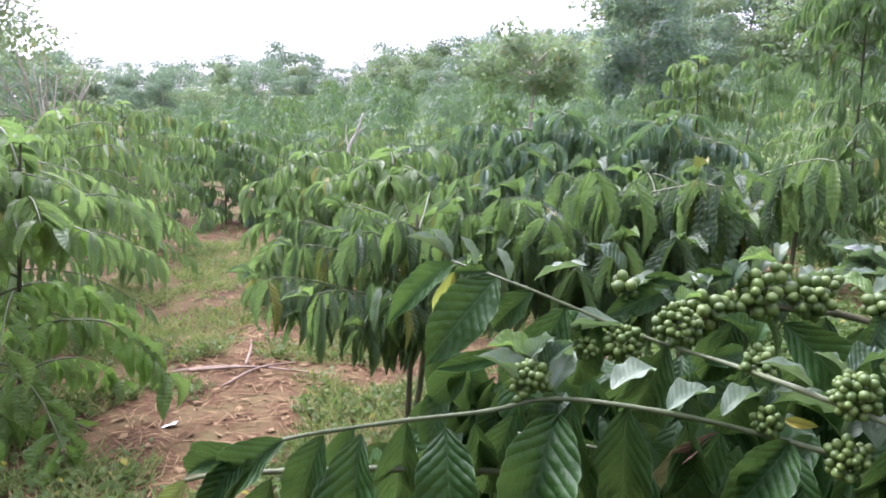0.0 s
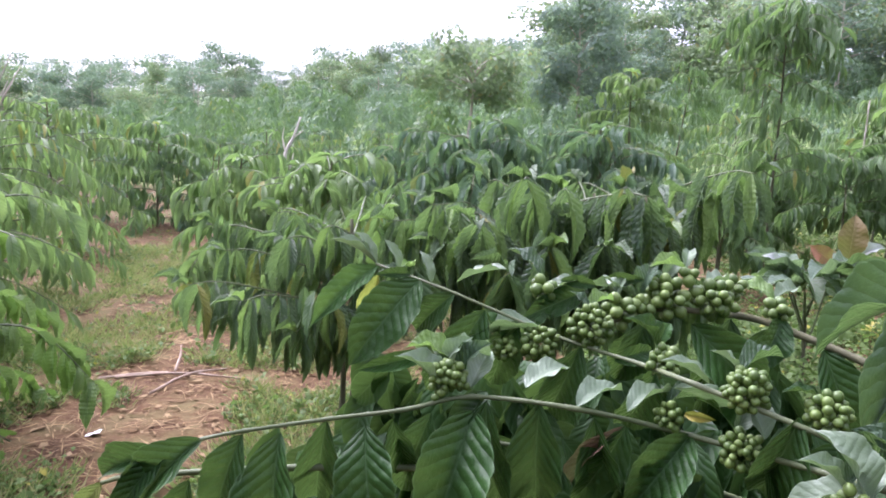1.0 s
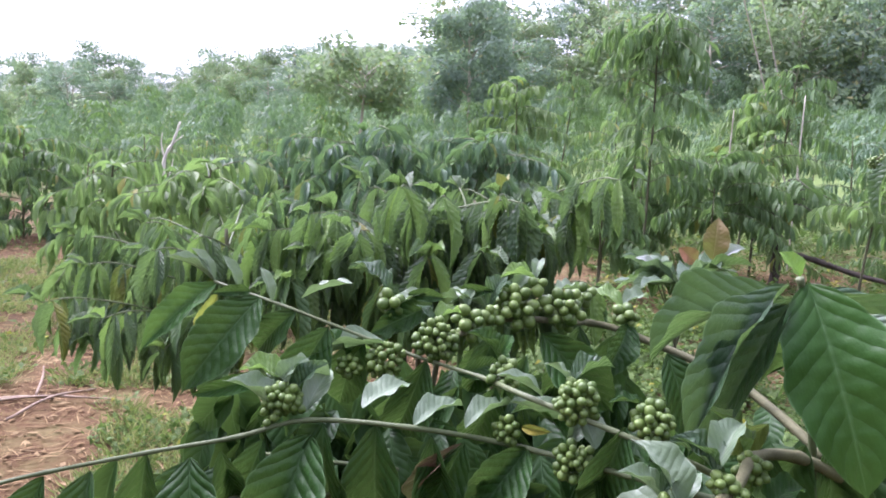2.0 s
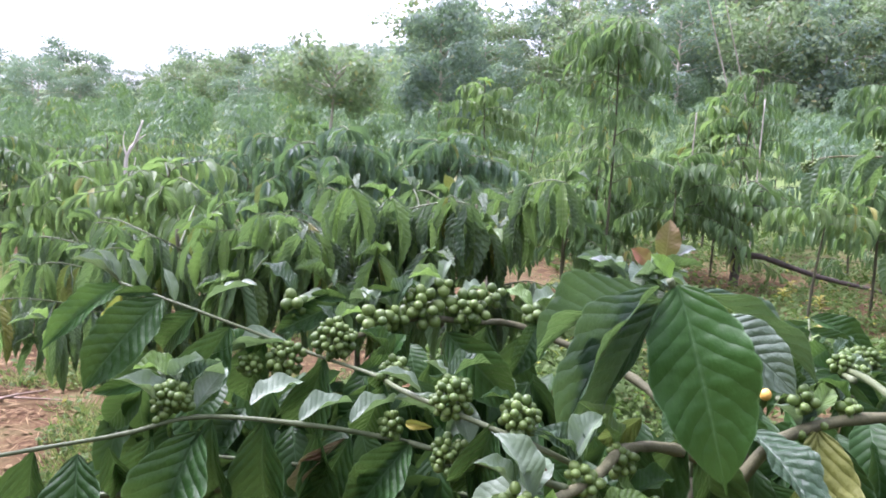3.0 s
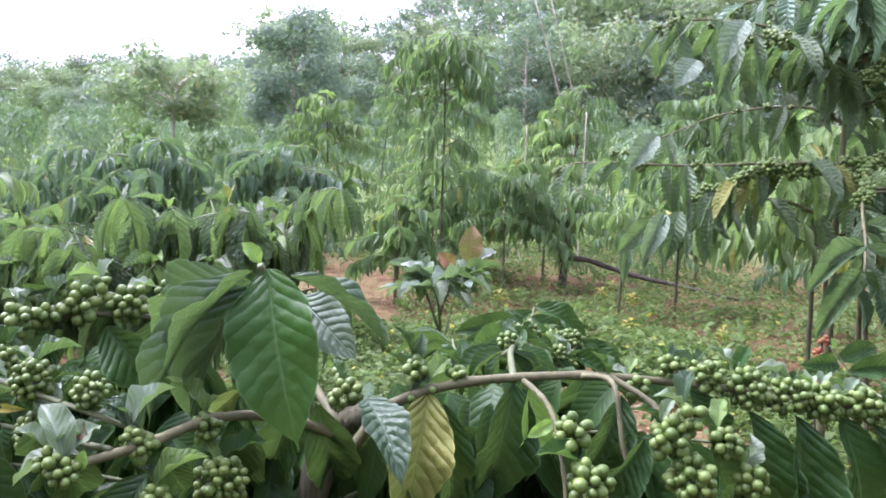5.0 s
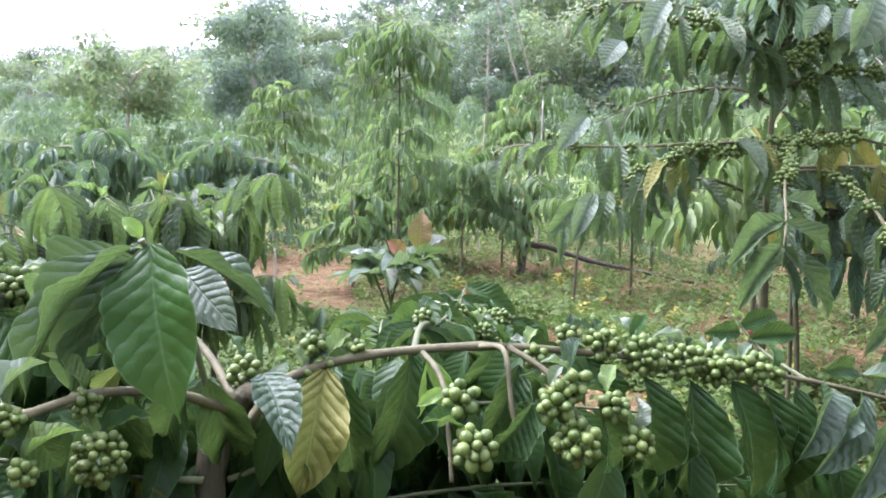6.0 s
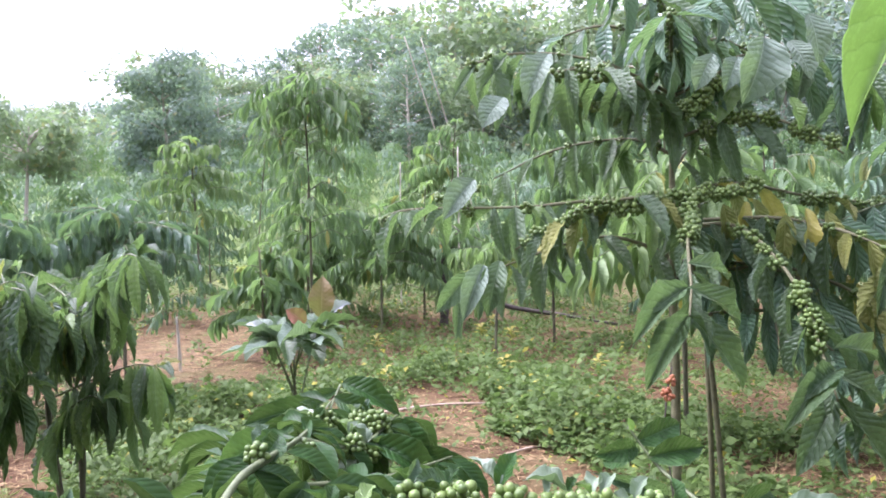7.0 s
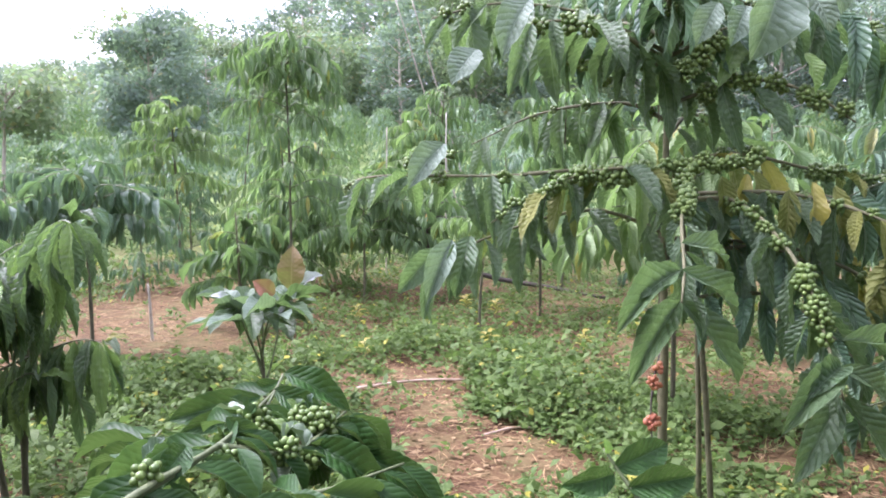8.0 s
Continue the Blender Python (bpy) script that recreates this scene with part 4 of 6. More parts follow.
    for _ in range(1500):
        x = r.uniform(-0.12, 0.85)
        top = 0.90 + 0.09 * max(0.0, min(1.0, (x + 0.05) / 0.3))
        q = Vector((x, 0.70 + abs(r.gauss(0, 0.12)) - 0.12 * max(0.0, x - 0.35), r.uniform(0.5, top))) - o
        massed.append(leaf_at(q, (r.gauss(0, 0.4), r.gauss(-0.1, 0.4), -1.0), (r.gauss(-0.2, 0.5), r.gauss(-0.8, 0.5), 0.6), r.uniform(0.09, 0.15), r.uniform(0.04, 0.06)))
    for _ in range(380):
        q = Vector((r.uniform(0.03, 0.62), 0.86 + abs(r.gauss(0, 0.08)), r.uniform(0.86, 1.03))) - o
        massed.append(leaf_at(q, (r.gauss(0, 0.5), r.gauss(-0.1, 0.4), -1.0), (r.gauss(-0.2, 0.5), r.gauss(-0.8, 0.5), 0.6), r.uniform(0.08, 0.14), r.uniform(0.035, 0.05)))
    for _ in range(70):
        q = Vector((r.uniform(0.9, 1.3), r.uniform(0.64, 0.85), r.uniform(0.86, 1.03))) - o
        massed.append(leaf_at(q, (r.gauss(0, 0.5), r.gauss(-0.1, 0.4), -1.0), (r.gauss(-0.2, 0.5), r.gauss(-0.8, 0.5), 0.6), r.uniform(0.10, 0.16), r.uniform(0.045, 0.065)))
    tagged(part("foliage", joined_leaves("foliage", MEDIUM, massed, M_LEAF_JOINED), None, bush, "dense shaded leaves inside the bush"), kind="stuff")
    tagged(part("cherries", cluster_mesh(rest, M_CHERRY), None, bush, "green cherries in tight clusters"), kind="stuff")
    return bush


build_bush()


# ---- coffee trees ----
def coffee_tree(name, place, height, spread, nb, seed, label, group="", single=False, shapes=None, leaf=0.22, material=None, low=0.3, spacing=0.047,
                droop=0.55, rise=0.25, trunk_r=0.016, bark=None, stems=1, detail="middle", share=0.95, tints="mmmmmmmb", start=0.2, turn=0.0, slim=0.8, lop=(0.0, 0.0)):
    """A coffee tree: a thin trunk, arching side branches in tiers, leaves hanging in pairs along them."""
    r = random.Random(seed)
    tree = thing(name, place, label, "coffee tree", group, turn)
    bark = bark or M_BARK
    tops = []
    for s in range(stems):
        off = Vector((r.uniform(-0.07, 0.07), r.uniform(-0.07, 0.07), 0)) * (stems > 1)
        lean = Vector((r.uniform(-0.08, 0.08), r.uniform(-0.08, 0.08), 0)) * height
        path = smooth_path([off - Vector((0, 0, 0.05)), off + lean * 0.2 + Vector((0, 0, height * 0.35)), off + lean * 0.6 + Vector((0, 0, height * 0.7)), off + lean + Vector((0, 0, height * 0.97))])
        part("trunk", tube(path, trunk_r, trunk_r * 0.35, 8, 0.15, 5, 0.15, seed), bark, tree)
        tops.append(path)
    mats, most = [], [290]
    for i in range(nb):
        path0 = tops[i % stems]
        h = low + (0.97 - low) * ((i + 0.5 * r.random()) / nb)
        q = path0[min(int(h * (len(path0) - 1)), len(path0) - 1)]
        a = i * 2.4 + r.uniform(-0.4, 0.4)
        d = Vector((math.cos(a), math.sin(a), 0))
        ln = spread * r.uniform(0.75, 1.1) * (1.0 - 0.45 * max(0.0, (h - 0.55) / 0.45)) * (1.0 + d.x * lop[0] + d.y * lop[1])
        up = rise * r.uniform(0.6, 1.3) * (0.7 + h)
        pts = [q + d * ln * t + Vector((0, 0, ln * (up * t * 1.6 - droop * r.uniform(0.9, 1.1) * t * t))) for t in (0, 0.33, 0.66, 1.0)]
        path = smooth_path(pts, 5)
        stem = part("branch", tube(path, 0.006, 0.002, 5, 0.2, 4, 0.1, seed + i), M_STEM, tree)
        if single:
            hang_leaves(stem, path, None, r, share, spacing, leaf, detail, None, start, 0.9, tints, 0.25, mats, most)
        else:
            hang_leaves(stem, path, None, r, share, spacing, leaf, detail, None, start, 0.9, tints, 0.25, mats, None, slim)
    # the leaf tuft at the top
    tip = tops[0][-1]
    for i in range(6):
        a = i * 1.05 + r.random()
        way = Vector((math.cos(a), math.sin(a), r.uniform(-0.5, 0.5)))
        m = leaf_at(tip, way, (0, 0, 1), leaf * r.uniform(0.5, 0.8), leaf * 0.26)
        mats.append(m)
    part("crown", joined_leaves("crown", shapes or FULLER, mats, material or M_CROWN), None, tree)
    return tree


def on_ground(x, y):
    return (x, y, ground_z(x, y))


def row_tree(base, stems, tips, seed, label, leaf, tints):
    """A coffee tree of the near row: thin stems, branches that rise outward to their tips, leaves hanging straight down from them."""
    o = Vector(on_ground(*base))
    r = random.Random(seed)
    tree = thing("coffee_tree", o, label, "coffee tree", "coffee row")
    tops = []
    high = max(q[2] for q in tips) - o.z
    for sx, sy in stems:
        path = smooth_path([Vector((sx * 0.4, sy * 0.4, -0.05)), Vector((sx, sy, high * 0.35)), Vector((sx * 1.5 + 0.02, sy * 1.3, high * 0.65)), Vector((sx * 2.0, sy * 2.0, high * 0.9))])
        part("trunk", tube(path, 0.014, 0.007, 8, 0.15, 5, 0.25, seed), M_BARK, tree)
        tops.append(path)
    massed, most = [], [295]
    for i, tip in enumerate(tips):
        tip = Vector(tip) - o
        path0 = tops[i % len(tops)]
        q = min(path0, key=lambda p: abs(p.z - (tip.z - 0.16)))
        bow = Vector((r.uniform(-0.03, 0.03), r.uniform(-0.03, 0.03), 0.03))
        path = smooth_path([q, q.lerp(tip, 0.4) + bow, q.lerp(tip, 0.8) + Vector((0, 0, 0.035)), tip], 5)
        stem = part("branch", tube(path, 0.005, 0.0018, 6, 0.25, 4, 0.1, seed + i), M_STEM, tree)
        hang_leaves(stem, path, None, r, 0.96, 0.037, leaf, "middle", None, 0.22, 1.6, tints, 0.2, massed, most, 0.60)
        # two fresh leaves at the tip
        d = (tip - q).normalized()
        for sgn in (-1, 1):
            way = d + d.cross(Vector((0, 0, 1))) * sgn * 0.5 + Vector((0, 0, r.uniform(-0.5, 0.3)))
            part("leaf", blade("middle", i, M_LIME if (i + sgn) % 5 == 0 else M_MID), None, stem, "", leaf_at(tip, way, (0, -0.3, 1), leaf * r.uniform(0.4, 0.7), leaf * 0.17))
        # short leafy side shoots fill the crown
        for j in range(1):
            b = path[r.randrange(4, len(path) - 2)]
            e = b + Vector((r.uniform(-0.16, 0.16), r.uniform(-0.14, 0.14), r.uniform(-0.12, 0.06)))
            hang_leaves(stem, smooth_path([b, b.lerp(e, 0.5) + Vector((0, 0, 0.03)), e], 3), None, r, 0.9, 0.045, leaf * 0.85, "middle", None, 0.2, 1.4, tints, 0.3, massed, [0], 0.60)
    part("crown", joined_leaves("crown", FULLER, massed, M_CROWN), None, tree)
    return tree


GREEN_LABEL = "leafy green coffee tree with drooping branches"
# the trees in the first row across the path
row_tree((1.15, 3.0), ((0.0, 0.0), (-0.10, 0.05)), ((1.24, 2.26, 1.33), (1.20, 2.66, 1.22), (0.86, 2.44, 1.25), (1.20, 3.27, 1.22), (0.96, 3.40, 1.25), (1.38, 2.70, 0.90), (1.04, 2.47, 1.12), (0.76, 2.64, 1.11), (1.16, 2.44, 1.20), (0.79, 3.22, 1.10), (1.06, 2.60, 1.15), (1.18, 2.72, 0.80)), 21,
         "bushy coffee tree with hanging ribbed leaves and bare brown stems", 0.225, "mmmmmmml")
row_tree((0.70, 2.90), ((0.0, 0.0), (0.09, 0.03), (-0.05, 0.08)), ((0.50, 2.40, 1.26), (0.66, 2.50, 1.23), (0.94, 2.38, 1.23), (0.20, 2.50, 1.15), (0.06, 2.56, 1.08), (0.34, 2.36, 1.10), (0.60, 2.33, 1.03), (0.80, 2.36, 1.05), (0.30, 2.76, 1.15), (0.48, 3.12, 1.24), (0.90, 3.20, 1.25), (0.14, 2.46, 0.92), (0.44, 2.32, 0.93), (0.70, 2.40, 0.89), (0.90, 2.45, 0.91), (0.25, 2.48, 1.01)), 22,
         "bushy coffee tree with long dark ribbed leaves hanging in curtains", 0.25, "mmmmmmmml")
row_tree((-0.10, 2.95), ((0.0, 0.0), (0.06, -0.05)), ((-0.64, 2.50, 0.82), (-0.42, 2.36, 0.80), (-0.14, 2.42, 0.78), (-0.56, 2.72, 0.92), (-0.66, 3.02, 0.98), (-0.18, 2.56, 1.04), (0.04, 2.62, 1.10), (-0.32, 2.60, 0.99), (-0.40, 2.92, 1.06), (0.08, 2.92, 1.15), (-0.05, 3.35, 1.12), (-0.45, 3.30, 1.05), (0.10, 2.48, 0.86), (-0.50, 2.55, 0.70), (-0.25, 2.45, 0.68)), 26,
         "low coffee tree whose branches droop over the path", 0.185, "mmmmmlmmmo")
coffee_tree("coffee_tree", on_ground(-1.74, 2.75), 1.20, 0.56, 24, 23, "slender coffee tree with light green drooping leaves", "coffee row left of the path", True, None, 0.16, M_CROWN_PALE, 0.08, 0.042, 0.75, 0.4, 0.012, stems=2, tints="llb", slim=0.62)
coffee_tree("coffee_tree", on_ground(-2.4, 3.75), 1.25, 0.85, 36, 24, GREEN_LABEL, "coffee row left of the path", False, MEDIUM, 0.17, M_CROWN_PALE, 0.2, slim=0.62)
coffee_tree("coffee_tree", on_ground(-2.85, 5.3), 1.35, 0.9, 36, 25, GREEN_LABEL, "coffee row left of the path", False, MEDIUM, 0.17, M_CROWN_PALE, 0.2, slim=0.62)
coffee_tree("coffee_tree", on_ground(-3.15, 7.2), 1.5, 0.9, 36, 26, GREEN_LABEL, "coffee row left of the path", False, MEDIUM, 0.17, M_CROWN_PALE, 0.2, slim=0.62)
coffee_tree("coffee_tree", on_ground(-1.1, 5.4), 1.1, 0.55, 22, 27, GREEN_LABEL, "coffee row", False, MEDIUM, 0.2, M_CROWN_PALE, 0.15)
coffee_tree("coffee_tree", on_ground(-2.9, 9.6), 1.35, 0.95, 24, 28, GREEN_LABEL, "coffee row left of the path", False, MEDIUM, 0.2, M_CROWN, 0.12)
# second row
coffee_tree("coffee_tree", on_ground(0.72, 5.35), 1.42, 0.78, 24, 31, "coffee tree with bluish dark drooping leaves", "coffee row", False, FULLER, 0.20, M_CROWN_BLUE, 0.55)
coffee_tree("coffee_tree", on_ground(1.75, 5.6), 1.45, 0.8, 24, 32, "coffee tree with bluish dark drooping leaves", "coffee row", False, FULLER, 0.19, M_CROWN_BLUE, 0.62, 0.058, 0.5)
coffee_tree("coffee_tree", on_ground(-0.40, 5.0), 1.15, 0.8, 22, 33, GREEN_LABEL, "coffee row", False, MEDIUM, 0.2, M_CROWN_PALE, 0.3)
coffee_tree("coffee_tree", on_ground(-0.95, 6.9), 1.0, 0.7, 20, 34, GREEN_LABEL, "coffee row", False, MEDIUM, 0.2, M_CROWN, 0.3)
coffee_tree("coffee_tree", on_ground(0.1, 7.4), 1.3, 1.0, 24, 35, "coffee tree with bluish dark drooping leaves", "coffee row", False, MEDIUM, 0.2, M_CROWN_BLUE, 0.3)
coffee_tree("coffee_tree", on_ground(4.3, 8.0), 1.2, 0.85, 22, 36, GREEN_LABEL, "coffee row", False, MEDIUM, 0.2, M_CROWN, 0.35)
coffee_tree("coffee_tree", on_ground(4.6, 6.9), 1.4, 0.9, 22, 37, GREEN_LABEL, "coffee row", False, MEDIUM, 0.2, M_CROWN, 0.45)
coffee_tree("coffee_tree", on_ground(4.57, 4.8), 1.15, 0.5, 8, 38, "thin young coffee tree on a bare grey stem", "coffee row", False, MEDIUM, 0.17, M_CROWN_PALE, 0.75, trunk_r=0.014)
coffee_tree("coffee_tree", on_ground(5.6, 5.2), 1.3, 0.8, 18, 39, GREEN_LABEL, "coffee row", False, MEDIUM, 0.2, M_CROWN, 0.5)


coffee_tree("coffee_tree", on_ground(3.05, 6.25), 1.05, 0.42, 12, 44, "small coffee tree with broad leaves in whorls", "coffee row", False, FULLER, 0.22, M_CROWN, 0.35, stems=2, slim=0.95)
coffee_tree("coffee_tree", on_ground(4.15, 2.5), 1.75, 0.75, 24, 40, "leafy light green coffee tree on bare grey stems", "coffee row", False, MEDIUM, 0.2, M_CROWN_PALE, 0.5, stems=2)
coffee_tree("coffee_tree", on_ground(3.85, 0.85), 1.95, 0.75, 30, 45, "dark leafy coffee tree on bare grey stems", "coffee row", False, MEDIUM, 0.2, M_CROWN_BLUE, 0.3, stems=2)
coffee_tree("coffee_tree", on_ground(5.0, 1.5), 1.9, 0.9, 26, 42, "dark leafy coffee tree on bare grey stems", "coffee row", False, MEDIUM, 0.2, M_CROWN_BLUE, 0.35, stems=2)
coffee_tree("coffee_tree", on_ground(6.2, 3.2), 1.8, 0.9, 24, 43, GREEN_LABEL, "coffee row", False, MEDIUM, 0.2, M_CROWN, 0.35, stems=2)


# ---- the tall bearing tree across the weeds ----
def build_bearing_tree():
    o = Vector(on_ground(2.84, 1.47))
    tree = thing("coffee_tree", o, "tall coffee tree strung with green cherries and large leaves", "coffee tree")
    r = random.Random(41)
    for a, b, rad in ((( 2.85, 1.48), (2.82, 1.46), 0.017), ((3.02, 1.38), (2.88, 1.44), 0.011), ((3.25, 1.62), (3.0, 1.5), 0.011)):
        path = smooth_path([Vector((a[0], a[1], o.z - 0.1)) - o, Vector(((a[0] + b[0]) / 2 + 0.01, (a[1] + b[1]) / 2, 0.9)) - o, Vector((b[0], b[1], 1.35)) - o, Vector((b[0] + 0.02, b[1], 2.25 if rad > 0.015 else 1.5)) - o])
        part("trunk", tube(path, rad, rad * 0.5, 10, 0.12, 5, 0.2, 7), M_WOODY, tree)
    specs = [  # path, leaf share, leaf length, cluster spacing and size, tints
        (((2.83, 1.47, 1.46), (2.55, 1.50, 1.49), (2.30, 1.62, 1.47), (2.02, 1.88, 1.47), (1.96, 1.98, 1.43)), 0.7, 0.20, 0.07, 0.018, "kkkl"),
        (((2.83, 1.47, 1.44), (2.59, 1.34, 1.49), (2.40, 1.45, 1.46), (2.21, 1.57, 1.33)), 0.5, 0.19, 9.0, 0.025, "kkko"),
        (((2.83, 1.46, 1.50), (2.66, 1.24, 1.47), (2.50, 1.14, 1.36), (2.36, 1.02, 1.24), (2.29, 0.97, 1.17)), 0.25, 0.17, 0.042, 0.028, "k"),
    ]
    specs += [
        (((2.83, 1.47, 1.50), (3.02, 1.36, 1.55), (3.24, 1.22, 1.50), (3.45, 1.08, 1.47), (3.7, 0.95, 1.44)), 0.42, 0.20, 0.032, 0.024, "kkkkoy"),
        (((2.84, 1.45, 1.40), (2.82, 1.22, 1.40), (2.75, 1.03, 1.30), (2.68, 0.90, 1.18), (2.63, 0.83, 1.07), (2.60, 0.77, 0.95)), 0.55, 0.19, 0.035, 0.023, "kkkk"),
    ]
    specs += [  # the upper crown
        (((2.84, 1.47, 1.86), (2.58, 1.56, 1.96), (2.30, 1.64, 1.97), (2.08, 1.66, 1.90)), 0.9, 0.22, 0.09, 0.023, "k"),
        (((2.84, 1.47, 1.78), (2.55, 1.38, 1.86), (2.30, 1.35, 1.86), (2.12, 1.34, 1.82)), 0.7, 0.20, 0.06, 0.024, "k"),
        (((2.84, 1.47, 1.85), (3.0, 1.30, 1.95), (3.15, 1.15, 1.95), (3.3, 1.02, 1.88)), 0.9, 0.22, 0.08, 0.023, "kkl"),
        (((2.84, 1.47, 1.70), (2.95, 1.28, 1.76), (3.04, 1.14, 1.72), (3.1, 1.02, 1.62)), 0.4, 0.20, 0.045, 0.026, "k"),
        (((2.84, 1.47, 2.0), (2.72, 1.40, 2.12), (2.60, 1.36, 2.12)), 0.9, 0.22, 0.10, 0.02, "k"),
    ]
    specs += [  # drooping leafy branches on the shaded side
        (((2.84, 1.45, 1.42), (2.98, 1.15, 1.42), (3.04, 0.90, 1.34), (3.06, 0.70, 1.20)), 0.9, 0.21, 0.09, 0.02, "kkkko"),
        (((2.84, 1.45, 1.28), (3.06, 1.20, 1.26), (3.16, 0.98, 1.16), (3.20, 0.82, 1.02)), 0.9, 0.20, 0.12, 0.02, "kko"),
    ]
    specs += [  # the far side and the low branches
        (((2.84, 1.47, 2.0), (2.95, 1.52, 2.12), (3.15, 1.55, 2.1)), 0.9, 0.22, 0.10, 0.02, "k"),
        (((2.84, 1.47, 1.65), (2.80, 1.62, 1.72), (2.65, 1.85, 1.70), (2.5, 2.05, 1.60)), 0.35, 0.20, 0.08, 0.02, "k"),
        (((2.84, 1.47, 1.60), (3.1, 1.58, 1.70), (3.4, 1.66, 1.66), (3.6, 1.7, 1.55)), 0.35, 0.20, 0.08, 0.02, "k"),
        (((2.84, 1.47, 1.30), (2.60, 1.56, 1.37), (2.32, 1.66, 1.30), (2.08, 1.72, 1.20)), 0.8, 0.19, 0.2, 0.016, "kkkko"),
        (((2.84, 1.47, 1.25), (3.1, 1.36, 1.32), (3.35, 1.2, 1.25), (3.5, 1.1, 1.1)), 0.9, 0.20, 0.08, 0.02, "kky"),
    ]
    for k in range(11):
        a, z = k * 2.4 + 0.5, 1.80 + 0.035 * k
        d = Vector((math.cos(a), math.sin(a), 0))
        q = Vector((2.835, 1.465, z))
        ln = 0.55 - 0.02 * k
        specs.append(((q, q + d * ln * 0.5 + Vector((0, 0, 0.1)), q + d * ln + Vector((0, 0, 0.06))), 0.85, 0.21, 0.11, 0.02, "k"))
    specs += [  # dense shaded leaves below the fruiting shoots
        (((2.84, 1.46, 1.22), (2.98, 1.24, 1.26), (3.06, 1.10, 1.20), (3.14, 1.00, 1.08)), 0.98, 0.21, 9.0, 0.015, "k"),
        (((2.84, 1.46, 1.08), (2.97, 1.22, 1.12), (3.04, 1.08, 1.04), (3.08, 0.98, 0.94)), 0.98, 0.20, 9.0, 0.015, "k"),
        (((2.84, 1.46, 1.38), (3.08, 1.16, 1.42), (3.22, 1.02, 1.36), (3.34, 0.92, 1.26)), 0.98, 0.21, 9.0, 0.015, "k"),
    ]
    fruit, massed, most = [], [], [290]
    for pts, share, ln, gap, rad, tints in specs:
        path = smooth_path([Vector(q) - o for q in pts])
        stem = part("branch", tube(path, 0.007, 0.0025, 8, 0.25, 5, 0.1, 4), M_WOODY, tree)
        hang_leaves(stem, path, o, r, share, 0.058, ln, "middle", None, 0.1, 0.8, tints, 0.36, massed, most, 0.78)
        total = sum((b - a).length for a, b in zip(path, path[1:]))
        t, last = 0.2, 0.3 if share < 0.3 else 0.82 if len(pts) == 6 else 0.97
        while t < last:
            q = path[int(t * (len(path) - 1))]
            if r.random() < 0.85:
                off = Vector((r.gauss(0, 0.006), r.gauss(0, 0.006), r.uniform(-0.014, 0.008)))
                fruit += cluster_poses(q + off, rad * r.uniform(0.6, 1.45), 0.0085 * r.uniform(0.85, 1.1), r)
            t += gap / total
        if share < 0.3 or len(pts) == 6:
            # the spread fan of leaves at the end of the bare shoot
            tip = Vector(pts[-1]) - o
            for (dx, dy, dz), w in (((-0.12, 0.02, -0.16), 0.074), ((0.13, -0.05, -0.18), 0.078), ((-0.15, 0.03, -0.12), 0.07), ((0.13, -0.04, -0.10), 0.07), ((-0.12, 0.0, -0.05), 0.06), ((0.12, -0.02, -0.04), 0.06)):
                up = 0.07 if abs(dz) < 0.15 else 0.0
                way = Vector((dx, dy, dz))
                part("leaf", blade("close", r.randrange(3), M_BEAR), None, stem, "", leaf_at(tip + Vector((0.02, 0.02, up + (0.06 if abs(dz) < 0.05 else 0))), way, (-0.5, -0.6, 0.7), way.length * 1.16, w * 0.95))
    # heavy runs of fruit along the branches
    for a, b, count, rad in (((2.61, 1.21, 1.455), (2.51, 1.14, 1.365), 8, 0.029), ((2.75, 1.36, 1.76), (2.85, 1.30, 1.88), 6, 0.034), ((2.51, 1.58, 1.83), (2.61, 1.51, 1.77), 5, 0.022),
                             ((2.41, 1.45, 1.47), (2.59, 1.33, 1.49), 9, 0.029), ((2.62, 1.31, 1.49), (2.72, 1.25, 1.50), 5, 0.027), ((2.72, 1.25, 1.50), (2.86, 1.16, 1.53), 7, 0.023),
                             ((2.22, 1.56, 1.34), (2.40, 1.45, 1.455), 11, 0.021), ((2.06, 1.80, 1.50), (2.20, 1.70, 1.53), 5, 0.02)):
        a, b = Vector(a) - o, Vector(b) - o
        for i in range(count):
            off = Vector((r.gauss(0, 0.006), r.gauss(0, 0.006), r.gauss(-0.003, 0.008)))
            fruit += cluster_poses(a.lerp(b, (i + 0.5) / count) + off, rad * r.uniform(0.75, 1.25), 0.0085 * r.uniform(0.85, 1.1), r)
